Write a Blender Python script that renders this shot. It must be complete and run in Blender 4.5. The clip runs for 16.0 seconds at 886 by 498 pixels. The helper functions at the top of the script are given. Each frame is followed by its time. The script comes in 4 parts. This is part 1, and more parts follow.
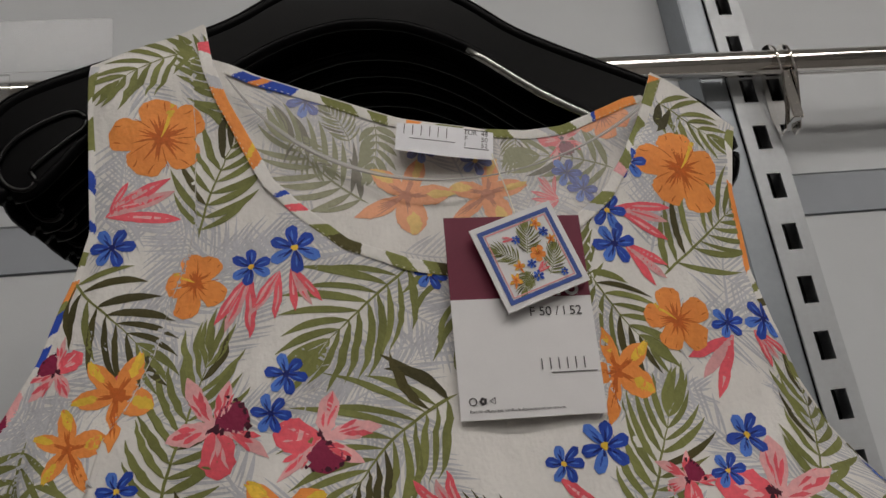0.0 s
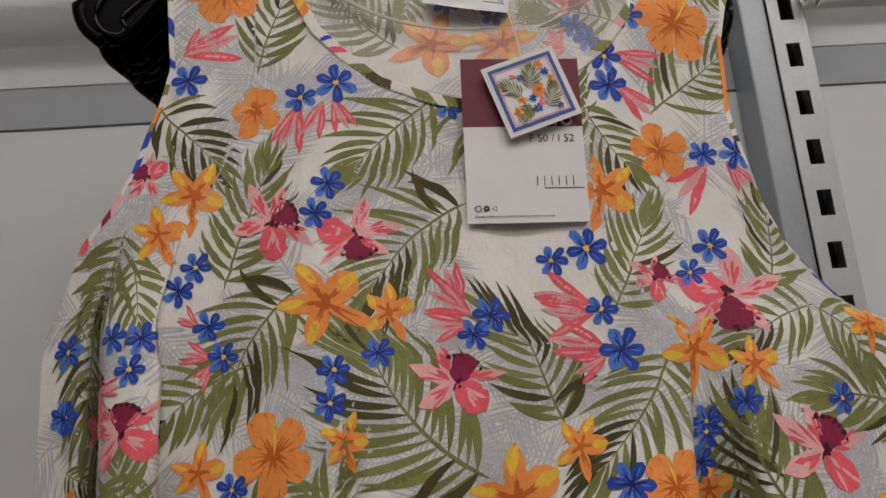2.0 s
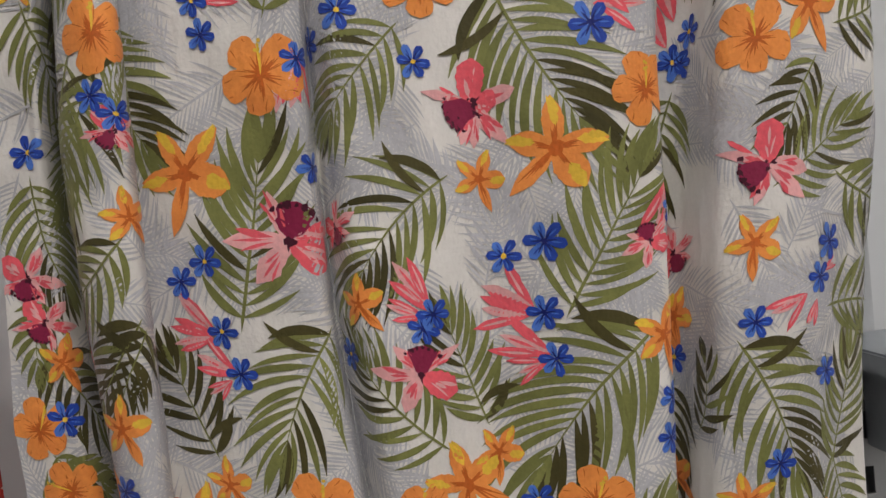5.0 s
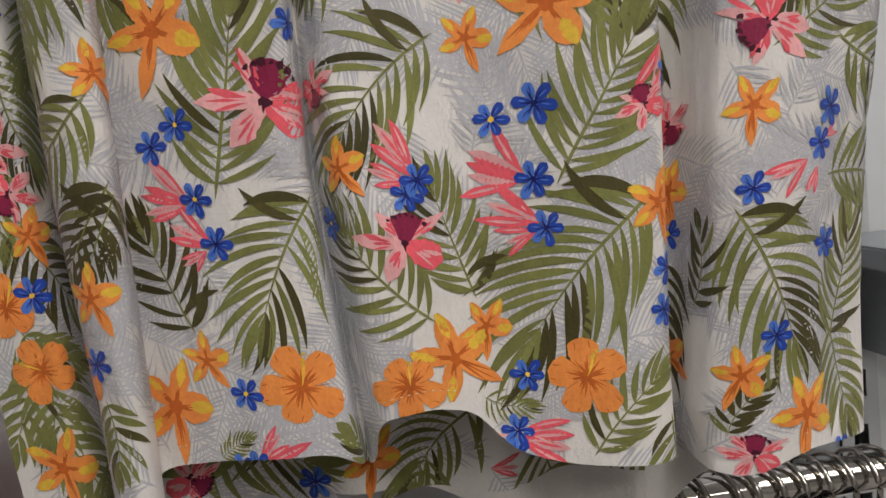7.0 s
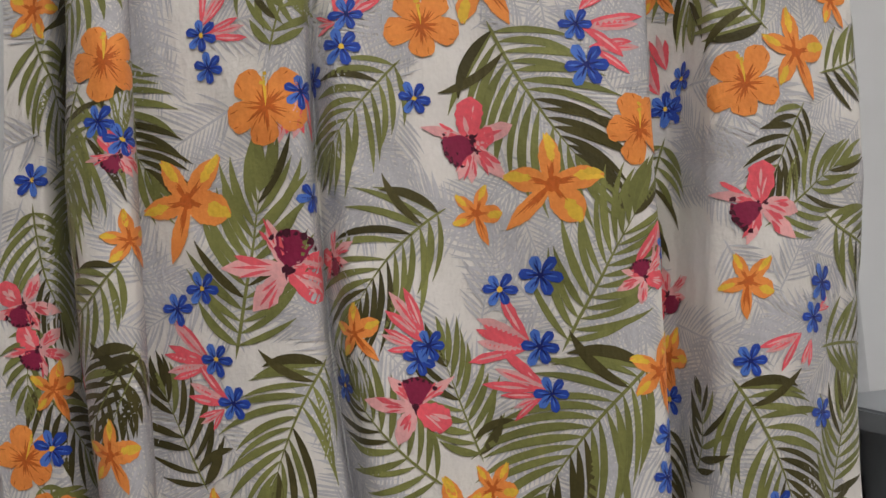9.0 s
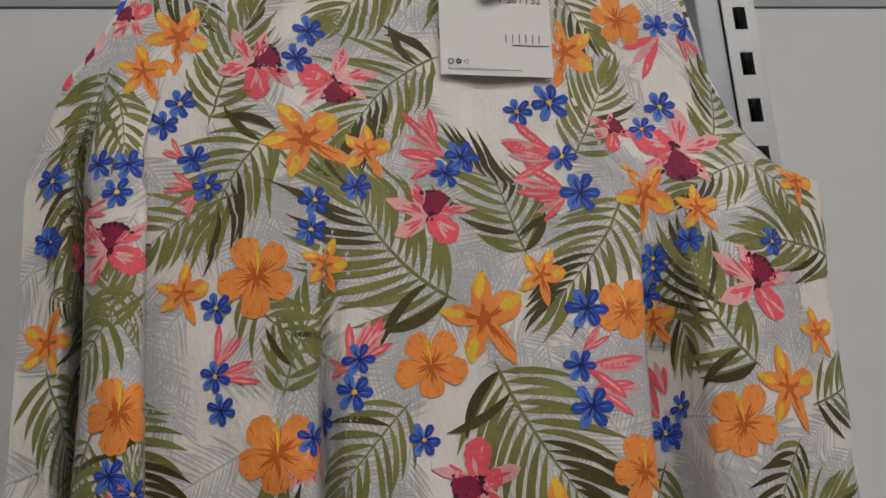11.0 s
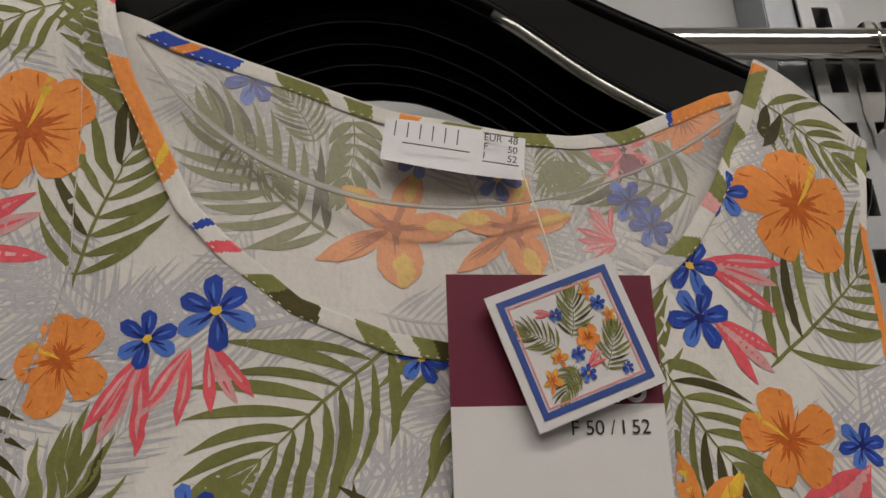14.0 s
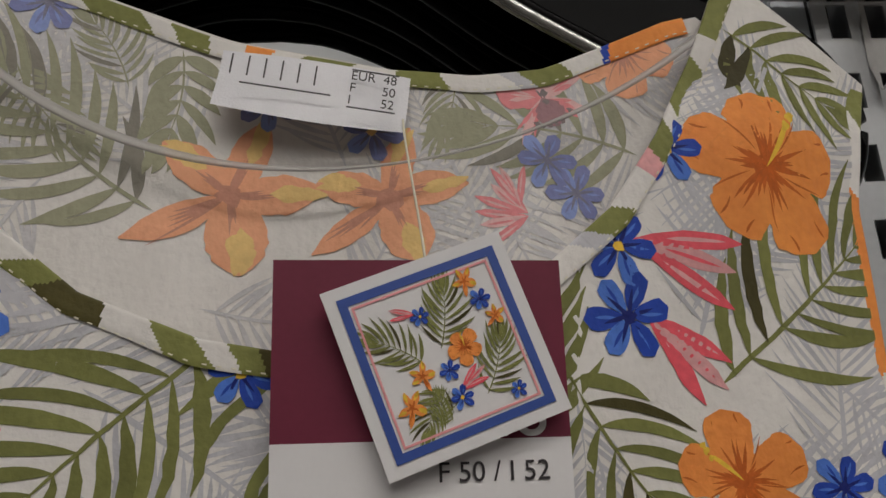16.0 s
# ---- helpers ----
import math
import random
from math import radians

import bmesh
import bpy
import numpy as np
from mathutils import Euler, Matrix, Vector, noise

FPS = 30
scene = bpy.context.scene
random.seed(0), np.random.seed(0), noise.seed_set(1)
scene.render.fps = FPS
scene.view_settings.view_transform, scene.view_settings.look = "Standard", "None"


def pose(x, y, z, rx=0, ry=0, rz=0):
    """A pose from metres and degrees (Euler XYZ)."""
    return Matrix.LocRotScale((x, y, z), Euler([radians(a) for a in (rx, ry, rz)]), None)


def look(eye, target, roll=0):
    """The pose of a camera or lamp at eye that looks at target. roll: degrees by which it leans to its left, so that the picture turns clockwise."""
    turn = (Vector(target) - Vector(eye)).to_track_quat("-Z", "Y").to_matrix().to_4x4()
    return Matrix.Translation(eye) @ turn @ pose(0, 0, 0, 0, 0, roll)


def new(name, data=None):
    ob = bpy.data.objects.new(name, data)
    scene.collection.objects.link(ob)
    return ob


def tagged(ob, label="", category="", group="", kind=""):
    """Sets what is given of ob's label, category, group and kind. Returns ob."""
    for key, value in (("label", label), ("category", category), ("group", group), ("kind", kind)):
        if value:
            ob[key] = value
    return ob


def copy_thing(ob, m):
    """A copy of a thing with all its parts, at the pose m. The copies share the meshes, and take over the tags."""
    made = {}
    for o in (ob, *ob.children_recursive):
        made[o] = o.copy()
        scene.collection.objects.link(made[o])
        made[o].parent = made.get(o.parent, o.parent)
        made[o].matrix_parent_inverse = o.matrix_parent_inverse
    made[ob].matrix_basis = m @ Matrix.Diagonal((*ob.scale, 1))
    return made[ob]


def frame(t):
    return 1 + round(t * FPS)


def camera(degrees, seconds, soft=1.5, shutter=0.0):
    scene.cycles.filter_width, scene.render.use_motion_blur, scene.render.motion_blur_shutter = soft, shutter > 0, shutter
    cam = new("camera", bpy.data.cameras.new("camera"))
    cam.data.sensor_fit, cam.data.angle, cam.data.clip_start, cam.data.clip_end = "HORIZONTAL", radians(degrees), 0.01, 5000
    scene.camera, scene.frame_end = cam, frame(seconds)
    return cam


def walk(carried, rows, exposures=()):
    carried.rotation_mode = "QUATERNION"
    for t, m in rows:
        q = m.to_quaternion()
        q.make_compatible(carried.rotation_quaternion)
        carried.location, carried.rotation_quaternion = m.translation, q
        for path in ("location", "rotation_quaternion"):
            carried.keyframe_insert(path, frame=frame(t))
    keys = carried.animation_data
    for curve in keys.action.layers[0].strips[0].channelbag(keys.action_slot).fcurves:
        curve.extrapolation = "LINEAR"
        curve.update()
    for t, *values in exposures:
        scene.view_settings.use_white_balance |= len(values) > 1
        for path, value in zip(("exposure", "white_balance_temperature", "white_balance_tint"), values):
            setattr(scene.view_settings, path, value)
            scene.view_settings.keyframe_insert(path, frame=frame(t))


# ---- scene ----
cam = camera(56.0, 16.0, 1.5)
# seconds, eye, a point looked at, roll in degrees
PATH = [
    (0, (-0.094, -0.34, 1.388), (0.225, 1.503, 2.095), -7.9),
    (0.5, (-0.097, -0.352, 1.382), (0.213, 1.501, 2.067), -7.8),
    (1, (-0.1, -0.367, 1.358), (0.203, 1.502, 2.002), -7.5),
    (1.5, (-0.083, -0.391, 1.335), (0.13, 1.512, 1.915), -5.3),
    (2, (-0.079, -0.411, 1.316), (0.065, 1.52, 1.818), -5.0),
    (2.5, (-0.075, -0.421, 1.295), (0.039, 1.55, 1.618), -4.9),
    (3, (-0.087, -0.422, 1.275), (0.053, 1.565, 1.455), -5.2),
    (3.5, (-0.094, -0.422, 1.253), (0.087, 1.569, 1.309), -5.6),
    (4, (-0.098, -0.417, 1.236), (0.088, 1.572, 1.14), -5.8),
    (4.5, (-0.1, -0.409, 1.195), (0.102, 1.577, 1.071), -5.7),
    (5, (-0.091, -0.398, 1.149), (0.089, 1.592, 1.057), -5.9),
    (5.2, (-0.096, -0.392, 1.147), (0.106, 1.592, 0.999), -5.9),
    (7.3, (-0.092, -0.38, 1.097), (0.103, 1.6, 0.895), -6.1),
    (7.5, (-0.093, -0.382, 1.099), (0.101, 1.598, 0.894), -6.0),
    (8, (-0.094, -0.388, 1.099), (0.103, 1.598, 0.97), -5.5),
    (8.5, (-0.098, -0.396, 1.103), (0.121, 1.592, 1.133), -4.9),
    (8.7, (-0.095, -0.398, 1.109), (0.115, 1.59, 1.174), -4.7),
    (10.8, (-0.115, -0.423, 1.22), (0.197, 1.514, 1.609), -5.0),
    (11, (-0.115, -0.423, 1.234), (0.203, 1.505, 1.66), -4.7),
    (11.5, (-0.132, -0.444, 1.315), (0.228, 1.463, 1.796), -4.8),
    (12, (-0.148, -0.446, 1.331), (0.237, 1.44, 1.872), -4.8),
    (12.5, (-0.144, -0.421, 1.368), (0.256, 1.465, 1.901), -5.0),
    (13, (-0.122, -0.36, 1.417), (0.267, 1.522, 1.968), -5.6),
    (13.5, (-0.084, -0.275, 1.455), (0.272, 1.601, 2.05), -5.5),
    (14, (-0.067, -0.217, 1.477), (0.233, 1.664, 2.088), -4.9),
    (14.5, (-0.049, -0.171, 1.494), (0.227, 1.71, 2.114), -4.4),
    (15, (-0.023, -0.146, 1.493), (0.252, 1.745, 2.085), -4.3),
    (15.5, (-0.023, -0.145, 1.49), (0.276, 1.742, 2.079), -4.8),
    (16, (-0.011, -0.151, 1.499), (0.267, 1.755, 2.036), -4.7),
]
walk(cam, [(t, look(eye, aim, roll)) for t, eye, aim, roll in PATH], exposures=[(0.0, -0.36, 6650, 11), (1.0, -0.40, 6800, 13), (1.5, -0.34, 6800, 13), (2.0, -0.14, 6750, 14), (3.5, 0.02, 6750, 15), (5.0, 0.20, 6600, 12), (7.5, 0.37, 6600, 12), (8.5, 0.31, 6600, 12), (11.0, -0.10, 6700, 12), (11.5, -0.06, 6650, 9), (12.0, -0.38, 6650, 10), (12.5, -0.38, 6650, 9), (13.0, -0.30, 6800, 10), (14.0, -0.27, 7000, 12), (15.0, -0.46, 7000, 12), (16.0, -0.44, 6700, 11)])

# ---- light: a shop ceiling with long lamp panels ----
world = bpy.data.worlds.new("shop_air")
scene.world = world
world.use_nodes = True
world.node_tree.nodes["Background"].inputs[0].default_value = (0.9, 0.95, 1.0, 1)
world.node_tree.nodes["Background"].inputs[1].default_value = 0.05


def area_lamp(name, m, sx, sy, watts, colour=(1, 0.96, 0.925)):
    data = bpy.data.lights.new(name, "AREA")
    data.shape, data.size, data.size_y, data.energy, data.color = "RECTANGLE", sx, sy, watts, colour
    ob = new(name, data)
    ob.matrix_world = m
    return ob


LAMPS = [(0.5, -1.25, 16), (0.7, -2.3, 12), (0.3, -3.5, 8)]
for lx, ly, lw in LAMPS:
    area_lamp("ceiling_lamp_light", pose(lx, ly, 2.93), 3.2, 0.26, lw)


# ---- materials ----
def material(name, colour, rough=0.6, metal=0.0, spec=0.5, vary=0.08, scale=60.0, bump=0.0, bump_scale=900.0, fine=0.0):
    """A surface with colour variation at two scales and a fine relief."""
    m = bpy.data.materials.new(name)
    m.use_nodes = True
    nt = m.node_tree
    b = nt.nodes["Principled BSDF"]
    b.inputs["Roughness"].default_value, b.inputs["Metallic"].default_value = rough, metal
    b.inputs["Specular IOR Level"].default_value = spec
    co = nt.nodes.new("ShaderNodeTexCoord")
    n1, n2 = nt.nodes.new("ShaderNodeTexNoise"), nt.nodes.new("ShaderNodeTexNoise")
    n1.inputs["Scale"].default_value, n2.inputs["Scale"].default_value = scale, scale * 9
    n1.inputs["Detail"].default_value = n2.inputs["Detail"].default_value = 4
    for n in (n1, n2):
        nt.links.new(co.outputs["Object"], n.inputs["Vector"])
    mix = nt.nodes.new("ShaderNodeMix")
    mix.data_type = "FLOAT"
    mix.inputs[0].default_value = 0.4
    nt.links.new(n1.outputs["Fac"], mix.inputs[2])
    nt.links.new(n2.outputs["Fac"], mix.inputs[3])
    ramp = nt.nodes.new("ShaderNodeValToRGB")
    lo, hi = [max(c * (1 - vary * 2), 0) for c in colour], [min(c * (1 + vary * 2), 1) for c in colour]
    ramp.color_ramp.elements[0].position, ramp.color_ramp.elements[0].color = 0.3, (*lo, 1)
    ramp.color_ramp.elements[1].position, ramp.color_ramp.elements[1].color = 0.7, (*hi, 1)
    nt.links.new(mix.outputs[0], ramp.inputs[0])
    nt.links.new(ramp.outputs[0], b.inputs["Base Color"])
    if bump:
        n3 = nt.nodes.new("ShaderNodeTexNoise")
        n3.inputs["Scale"].default_value, n3.inputs["Detail"].default_value = bump_scale, 3
        nt.links.new(co.outputs["Object"], n3.inputs["Vector"])
        bp = nt.nodes.new("ShaderNodeBump")
        bp.inputs["Strength"].default_value, bp.inputs["Distance"].default_value = bump, 0.002
        nt.links.new(n3.outputs["Fac"], bp.inputs["Height"])
        nt.links.new(bp.outputs[0], b.inputs["Normal"])
    return m


def cloth(name, colour, vary=0.05):
    m = material(name, colour, 0.62, spec=0.25, vary=vary, scale=45, bump=0.16, bump_scale=520)
    b = m.node_tree.nodes["Principled BSDF"]
    b.inputs["Sheen Weight"].default_value = 0.15
    # soft crinkles, drawn out downwards
    nt = m.node_tree
    fine = nt.nodes["Bump"]
    grow, soft, crinkle = nt.nodes.new("ShaderNodeMapping"), nt.nodes.new("ShaderNodeTexNoise"), nt.nodes.new("ShaderNodeBump")
    grow.inputs["Scale"].default_value = (1.0, 1.0, 0.45)
    soft.inputs["Scale"].default_value, soft.inputs["Detail"].default_value = 75, 3
    crinkle.inputs["Strength"].default_value, crinkle.inputs["Distance"].default_value = 0.30, 0.006
    nt.links.new(nt.nodes["Texture Coordinate"].outputs["Object"], grow.inputs["Vector"])
    nt.links.new(grow.outputs[0], soft.inputs["Vector"])
    nt.links.new(soft.outputs["Fac"], crinkle.inputs["Height"])
    nt.links.new(crinkle.outputs[0], fine.inputs["Normal"])
    return m


def inked(name, colour, vary, spread):
    """A printed colour on the cloth, a little lighter or darker from stroke to stroke."""
    m = cloth(name, colour, vary)
    nt = m.node_tree
    geo, span, mix = nt.nodes.new("ShaderNodeNewGeometry"), nt.nodes.new("ShaderNodeMapRange"), nt.nodes.new("ShaderNodeVectorMath")
    span.inputs["To Min"].default_value, span.inputs["To Max"].default_value = 1 - spread, 1 + spread
    mix.operation = "SCALE"
    nt.links.new(geo.outputs["Random Per Island"], span.inputs["Value"])
    nt.links.new(nt.nodes["Color Ramp"].outputs[0], mix.inputs[0])
    nt.links.new(span.outputs[0], mix.inputs["Scale"])
    nt.links.new(mix.outputs[0], nt.nodes["Principled BSDF"].inputs["Base Color"])
    return m


CREAM = cloth("cream_viscose", (0.81, 0.785, 0.755), 0.03)
TONES = {
    "grey": (0.55, 0.55, 0.585),
    "olive": (0.205, 0.215, 0.065),
    "dark": (0.070, 0.060, 0.016),
    "orange": (1.0, 0.31, 0.07),
    "rust": (0.60, 0.13, 0.018),
    "yellow": (0.92, 0.56, 0.06),
    "blue": (0.018, 0.065, 0.42),
    "sky": (0.08, 0.20, 0.66),
    "navy": (0.006, 0.014, 0.15),
    "pink": (0.85, 0.115, 0.15),
    "rose": (0.85, 0.42, 0.43),
    "magenta": (0.25, 0.014, 0.06),
    "plum": (0.06, 0.006, 0.02),
}
PRINT = {k: inked(k + "_print", c, 0.05 if k == "grey" else 0.10, {"grey": 0.07, "olive": 0.17, "dark": 0.25, "orange": 0.05}.get(k, 0.10)) for k, c in TONES.items()}
FADED = {k: cloth("reverse_" + k + "_print", tuple(0.72 * a + 0.28 * b for a, b in zip(c, (0.81, 0.785, 0.755))), 0.06) for k, c in TONES.items()}
WALL = material("painted_panel", (0.66, 0.68, 0.70), 0.6, spec=0.25, vary=0.02, scale=3, bump=0.05, bump_scale=300)
BAND = material("grey_panel_band", (0.38, 0.405, 0.44), 0.7, spec=0.2, vary=0.03, scale=4)
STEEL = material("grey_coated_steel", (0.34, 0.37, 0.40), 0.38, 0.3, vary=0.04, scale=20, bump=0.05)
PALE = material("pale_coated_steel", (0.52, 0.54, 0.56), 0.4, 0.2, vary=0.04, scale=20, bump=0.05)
CHROME = material("chrome", (0.86, 0.83, 0.79), 0.07, 1.0, vary=0.03, scale=30)
WIRE = material("chromed_wire", (0.62, 0.58, 0.54), 0.18, 1.0, vary=0.05, scale=60)
BLACK = material("black_plastic", (0.003, 0.003, 0.0034), 0.24, spec=0.05, vary=0.15, scale=25, bump=0.04, bump_scale=120)
GLOSS = material("glossy_black_edge", (0.006, 0.006, 0.007), 0.14, spec=0.35, vary=0.15, scale=25, bump=0.03, bump_scale=90)
# near-black colour that stands for the shade inside the slots
SLOT_SHADE = material("slot_shadow_black", (0.01, 0.01, 0.012), 0.8, vary=0.1)
CARD = material("white_card", (0.80, 0.79, 0.80), 0.5, spec=0.3, vary=0.01, scale=80)
BURGUNDY = material("burgundy_card", (0.17, 0.022, 0.050), 0.48, spec=0.3, vary=0.04, scale=60)
INK = material("dark_ink", (0.03, 0.025, 0.03), 0.5, vary=0.05)
SATIN = material("white_satin_label", (0.82, 0.82, 0.86), 0.35, spec=0.5, vary=0.02, scale=200, bump=0.15, bump_scale=1500)
RIBBON = material("white_ribbon", (0.62, 0.60, 0.58), 0.4, spec=0.5, vary=0.02, scale=90)
THREAD = material("cream_thread", (0.80, 0.76, 0.62), 0.6, vary=0.05)
BORDER = material("blue_card_border", (0.035, 0.085, 0.36), 0.5, vary=0.03)
PINKLINE = material("pink_card_line", (0.85, 0.36, 0.38), 0.5, vary=0.03)
RED = material("red_floral_cloth", (0.45, 0.03, 0.02), 0.7, vary=0.15, scale=90, bump=0.3)
rt = RED.node_tree
vor, step_, rmix = rt.nodes.new("ShaderNodeTexVoronoi"), rt.nodes.new("ShaderNodeMath"), rt.nodes.new("ShaderNodeMix")
vor.inputs["Scale"].default_value = 210
step_.operation, step_.inputs[1].default_value = "LESS_THAN", 0.24
rmix.data_type = "RGBA"
rt.links.new(rt.nodes["Texture Coordinate"].outputs["Object"], vor.inputs["Vector"])
rt.links.new(vor.outputs["Distance"], step_.inputs[0])
rt.links.new(step_.outputs[0], rmix.inputs["Factor"])
rt.links.new(rt.nodes["Color Ramp"].outputs[0], rmix.inputs[6])
rmix.inputs[7].default_value = (0.75, 0.66, 0.58, 1)
rt.links.new(rmix.outputs[2], rt.nodes["Principled BSDF"].inputs["Base Color"])
MAROON = material("dark_patterned_cloth", (0.06, 0.014, 0.016), 0.7, vary=0.6, scale=50, bump=0.3)
# silver metal for a black edge: its lamp reflection put into the colour
EDGE_HIGHLIGHT = material("glossy_reflecting_edge", (0.42, 0.42, 0.40), 0.22, 0.9, vary=0.15, scale=40)
FAR = material("shop_shelving_grey", (0.28, 0.27, 0.26), 0.7, vary=0.15, scale=2)
FLOOR = material("shop_floor_vinyl", (0.17, 0.16, 0.15), 0.4, vary=0.06, scale=3)
CEIL = material("ceiling_white", (0.75, 0.75, 0.74), 0.8, vary=0.02, scale=2)
GLOW = bpy.data.materials.new("lamp_diffuser")
GLOW.use_nodes = True
GLOW.node_tree.nodes["Principled BSDF"].inputs["Emission Color"].default_value = (1, 0.97, 0.92, 1)
GLOW.node_tree.nodes["Principled BSDF"].inputs["Emission Strength"].default_value = 6
CLEAR = bpy.data.materials.new("clear_plastic")
CLEAR.use_nodes = True
RIBBON.node_tree.nodes["Principled BSDF"].inputs["Alpha"].default_value = 0.6
cb = CLEAR.node_tree.nodes["Principled BSDF"]
cb.inputs["Transmission Weight"].default_value, cb.inputs["Roughness"].default_value = 0.93, 0.12
cb.inputs["IOR"].default_value, cb.inputs["Base Color"].default_value = 1.15, (0.93, 0.94, 0.95, 1)


# ---- mesh helpers ----
def link_mesh(name, verts, faces, mats, parent=None, label="", index=None, smooth=True):
    me = bpy.data.meshes.new(name)
    me.from_pydata([tuple(map(float, v)) for v in verts], [], faces)
    for m in mats if isinstance(mats, (list, tuple)) else [mats]:
        me.materials.append(m)
    if index is not None:
        me.polygons.foreach_set("material_index", index)
    if smooth:
        me.polygons.foreach_set("use_smooth", [True] * len(me.polygons))
    me.update()
    ob = new(name, me)
    if parent:
        ob.parent = parent
    if label:
        ob["label"] = label
    return ob


def part(name, bm, mat, parent=None, label="", smooth=False):
    me = bpy.data.meshes.new(name)
    bm.to_mesh(me)
    bm.free()
    me.materials.append(mat)
    if smooth:
        me.polygons.foreach_set("use_smooth", [True] * len(me.polygons))
    ob = new(name, me)
    if parent:
        ob.parent = parent
    if label:
        ob["label"] = label
    return ob


def box(bm, x0, x1, y0, y1, z0, z1, bevel=0.0):
    m = Matrix.Translation(((x0 + x1) / 2, (y0 + y1) / 2, (z0 + z1) / 2)) @ Matrix.Diagonal((x1 - x0, y1 - y0, z1 - z0, 1))
    made = bmesh.ops.create_cube(bm, size=1, matrix=m)["verts"]
    if bevel:
        edges = list({e for v in made for e in v.link_edges})
        bmesh.ops.bevel(bm, geom=edges, offset=bevel, segments=2, affect="EDGES")
    return bm


def boxed(name, dims, mat, parent=None, label="", bevel=0.0):
    return part(name, box(bmesh.new(), *dims, bevel=bevel), mat, parent, label)


def empty(name, at, label, category, group="", kind=""):
    ob = new(name)
    ob.location = at
    return tagged(ob, label, category, group, kind)


def sweep(points, radius, sides=12, closed=False, squash=1.0):
    """Verts and faces of a tube along points."""
    pts = [Vector(p) for p in points]
    verts, faces, n = [], [], len(pts)
    up = Vector((0, 0, 1))
    for i, p in enumerate(pts):
        a = pts[(i - 1) % n] if closed or i else p
        b = pts[(i + 1) % n] if closed or i < n - 1 else p
        d = (b - a).normalized()
        side = d.cross(up)
        if side.length < 0.05:
            side = d.cross(Vector((0, 1, 0)))
        side.normalize()
        top = side.cross(d)
        r = radius(i / max(n - 1, 1)) if callable(radius) else radius
        for k in range(sides):
            w = 2 * math.pi * k / sides
            verts.append(p + side * (r * math.cos(w)) + top * (r * squash * math.sin(w)))
    for i in range(n if closed else n - 1):
        j = (i + 1) % n
        for k in range(sides):
            l = (k + 1) % sides
            faces.append((i * sides + k, i * sides + l, j * sides + l, j * sides + k))
    if not closed:
        faces += [tuple(range(sides))[::-1], tuple(range((n - 1) * sides, n * sides))]
    return verts, faces


def tube(name, points, radius, mat, parent=None, label="", sides=12, closed=False, squash=1.0):
    v, f = sweep(points, radius, sides, closed, squash)
    return link_mesh(name, v, f, mat, parent, label)


def bez(p0, p1, p2, p3, n=16):
    return [tuple((1 - t) ** 3 * a + 3 * t * (1 - t) ** 2 * b + 3 * t * t * (1 - t) * c + t ** 3 * d for a, b, c, d in zip(p0, p1, p2, p3)) for t in (i / n for i in range(n + 1))]


def plate(outline, y0, y1, bm=None):
    """A flat plate of an outline in x and z, from y0 to y1."""
    bm = bm or bmesh.new()
    a = [bm.verts.new((x, y0, z)) for x, z in outline]
    b = [bm.verts.new((x, y1, z)) for x, z in outline]
    bm.faces.new(a)
    bm.faces.new(b[::-1])
    for i in range(len(a)):
        j = (i + 1) % len(a)
        bm.faces.new((a[j], a[i], b[i], b[j]))
    bmesh.ops.recalc_face_normals(bm, faces=bm.faces)
    return bm


# ---- the shop around ----
floor = tagged(boxed("floor", (-4, 4, -4.5, 0.42, -0.05, 0.0), FLOOR), "grey vinyl shop floor", "floor", kind="structure")
ceiling = tagged(boxed("ceiling", (-4, 4, -4.5, 0.42, 3.0, 3.1), CEIL), "white shop ceiling", "ceiling", kind="structure")
# unseen walls, added to close the room for bounce light and chrome reflections
for wname, dims in (("wall_south", (-4, 4, -4.6, -4.5, 0, 3)), ("wall_west", (-4.1, -4, -4.5, 0.42, 0, 3)), ("wall_east", (4, 4.1, -4.5, 0.42, 0, 3))):
    tagged(boxed(wname, dims, FAR), "plain grey shop wall", "wall", kind="structure")
for lx, ly, lw in LAMPS:
    lamp = empty("ceiling_lamp", (lx, ly, 3.0), "white rectangular lamp panel on the ceiling", "ceiling lamp", "ceiling lamps")
    ob = boxed("lamp_frame", (-1.65, 1.65, -0.16, 0.16, -0.03, 0.0), PALE, lamp)
    ob = boxed("diffuser", (-1.6, 1.6, -0.13, 0.13, -0.038, -0.0305), GLOW, lamp)
wall = tagged(boxed("wall_north", (-4, 4, 0.36, 0.44, 0, 3), WALL), "pale grey painted back wall of the fixture", "wall", kind="structure")
PANELS = [(0.0, 0.60), (0.64, 1.657), (1.699, 2.20), (2.24, 2.9)]
for z0, z1 in PANELS:
    boxed("panel", (-1.6, 1.6, 0.345, 0.3605, z0, z1), WALL, wall, "pale grey panel", 0.002)
for z0, z1 in zip([p[1] for p in PANELS[:-1]], [p[0] for p in PANELS[1:]]):
    boxed("groove", (-1.6, 1.6, 0.3435, 0.3605, z0 + 0.0005, z1 - 0.0005), BAND, wall, "darker grey recessed band")


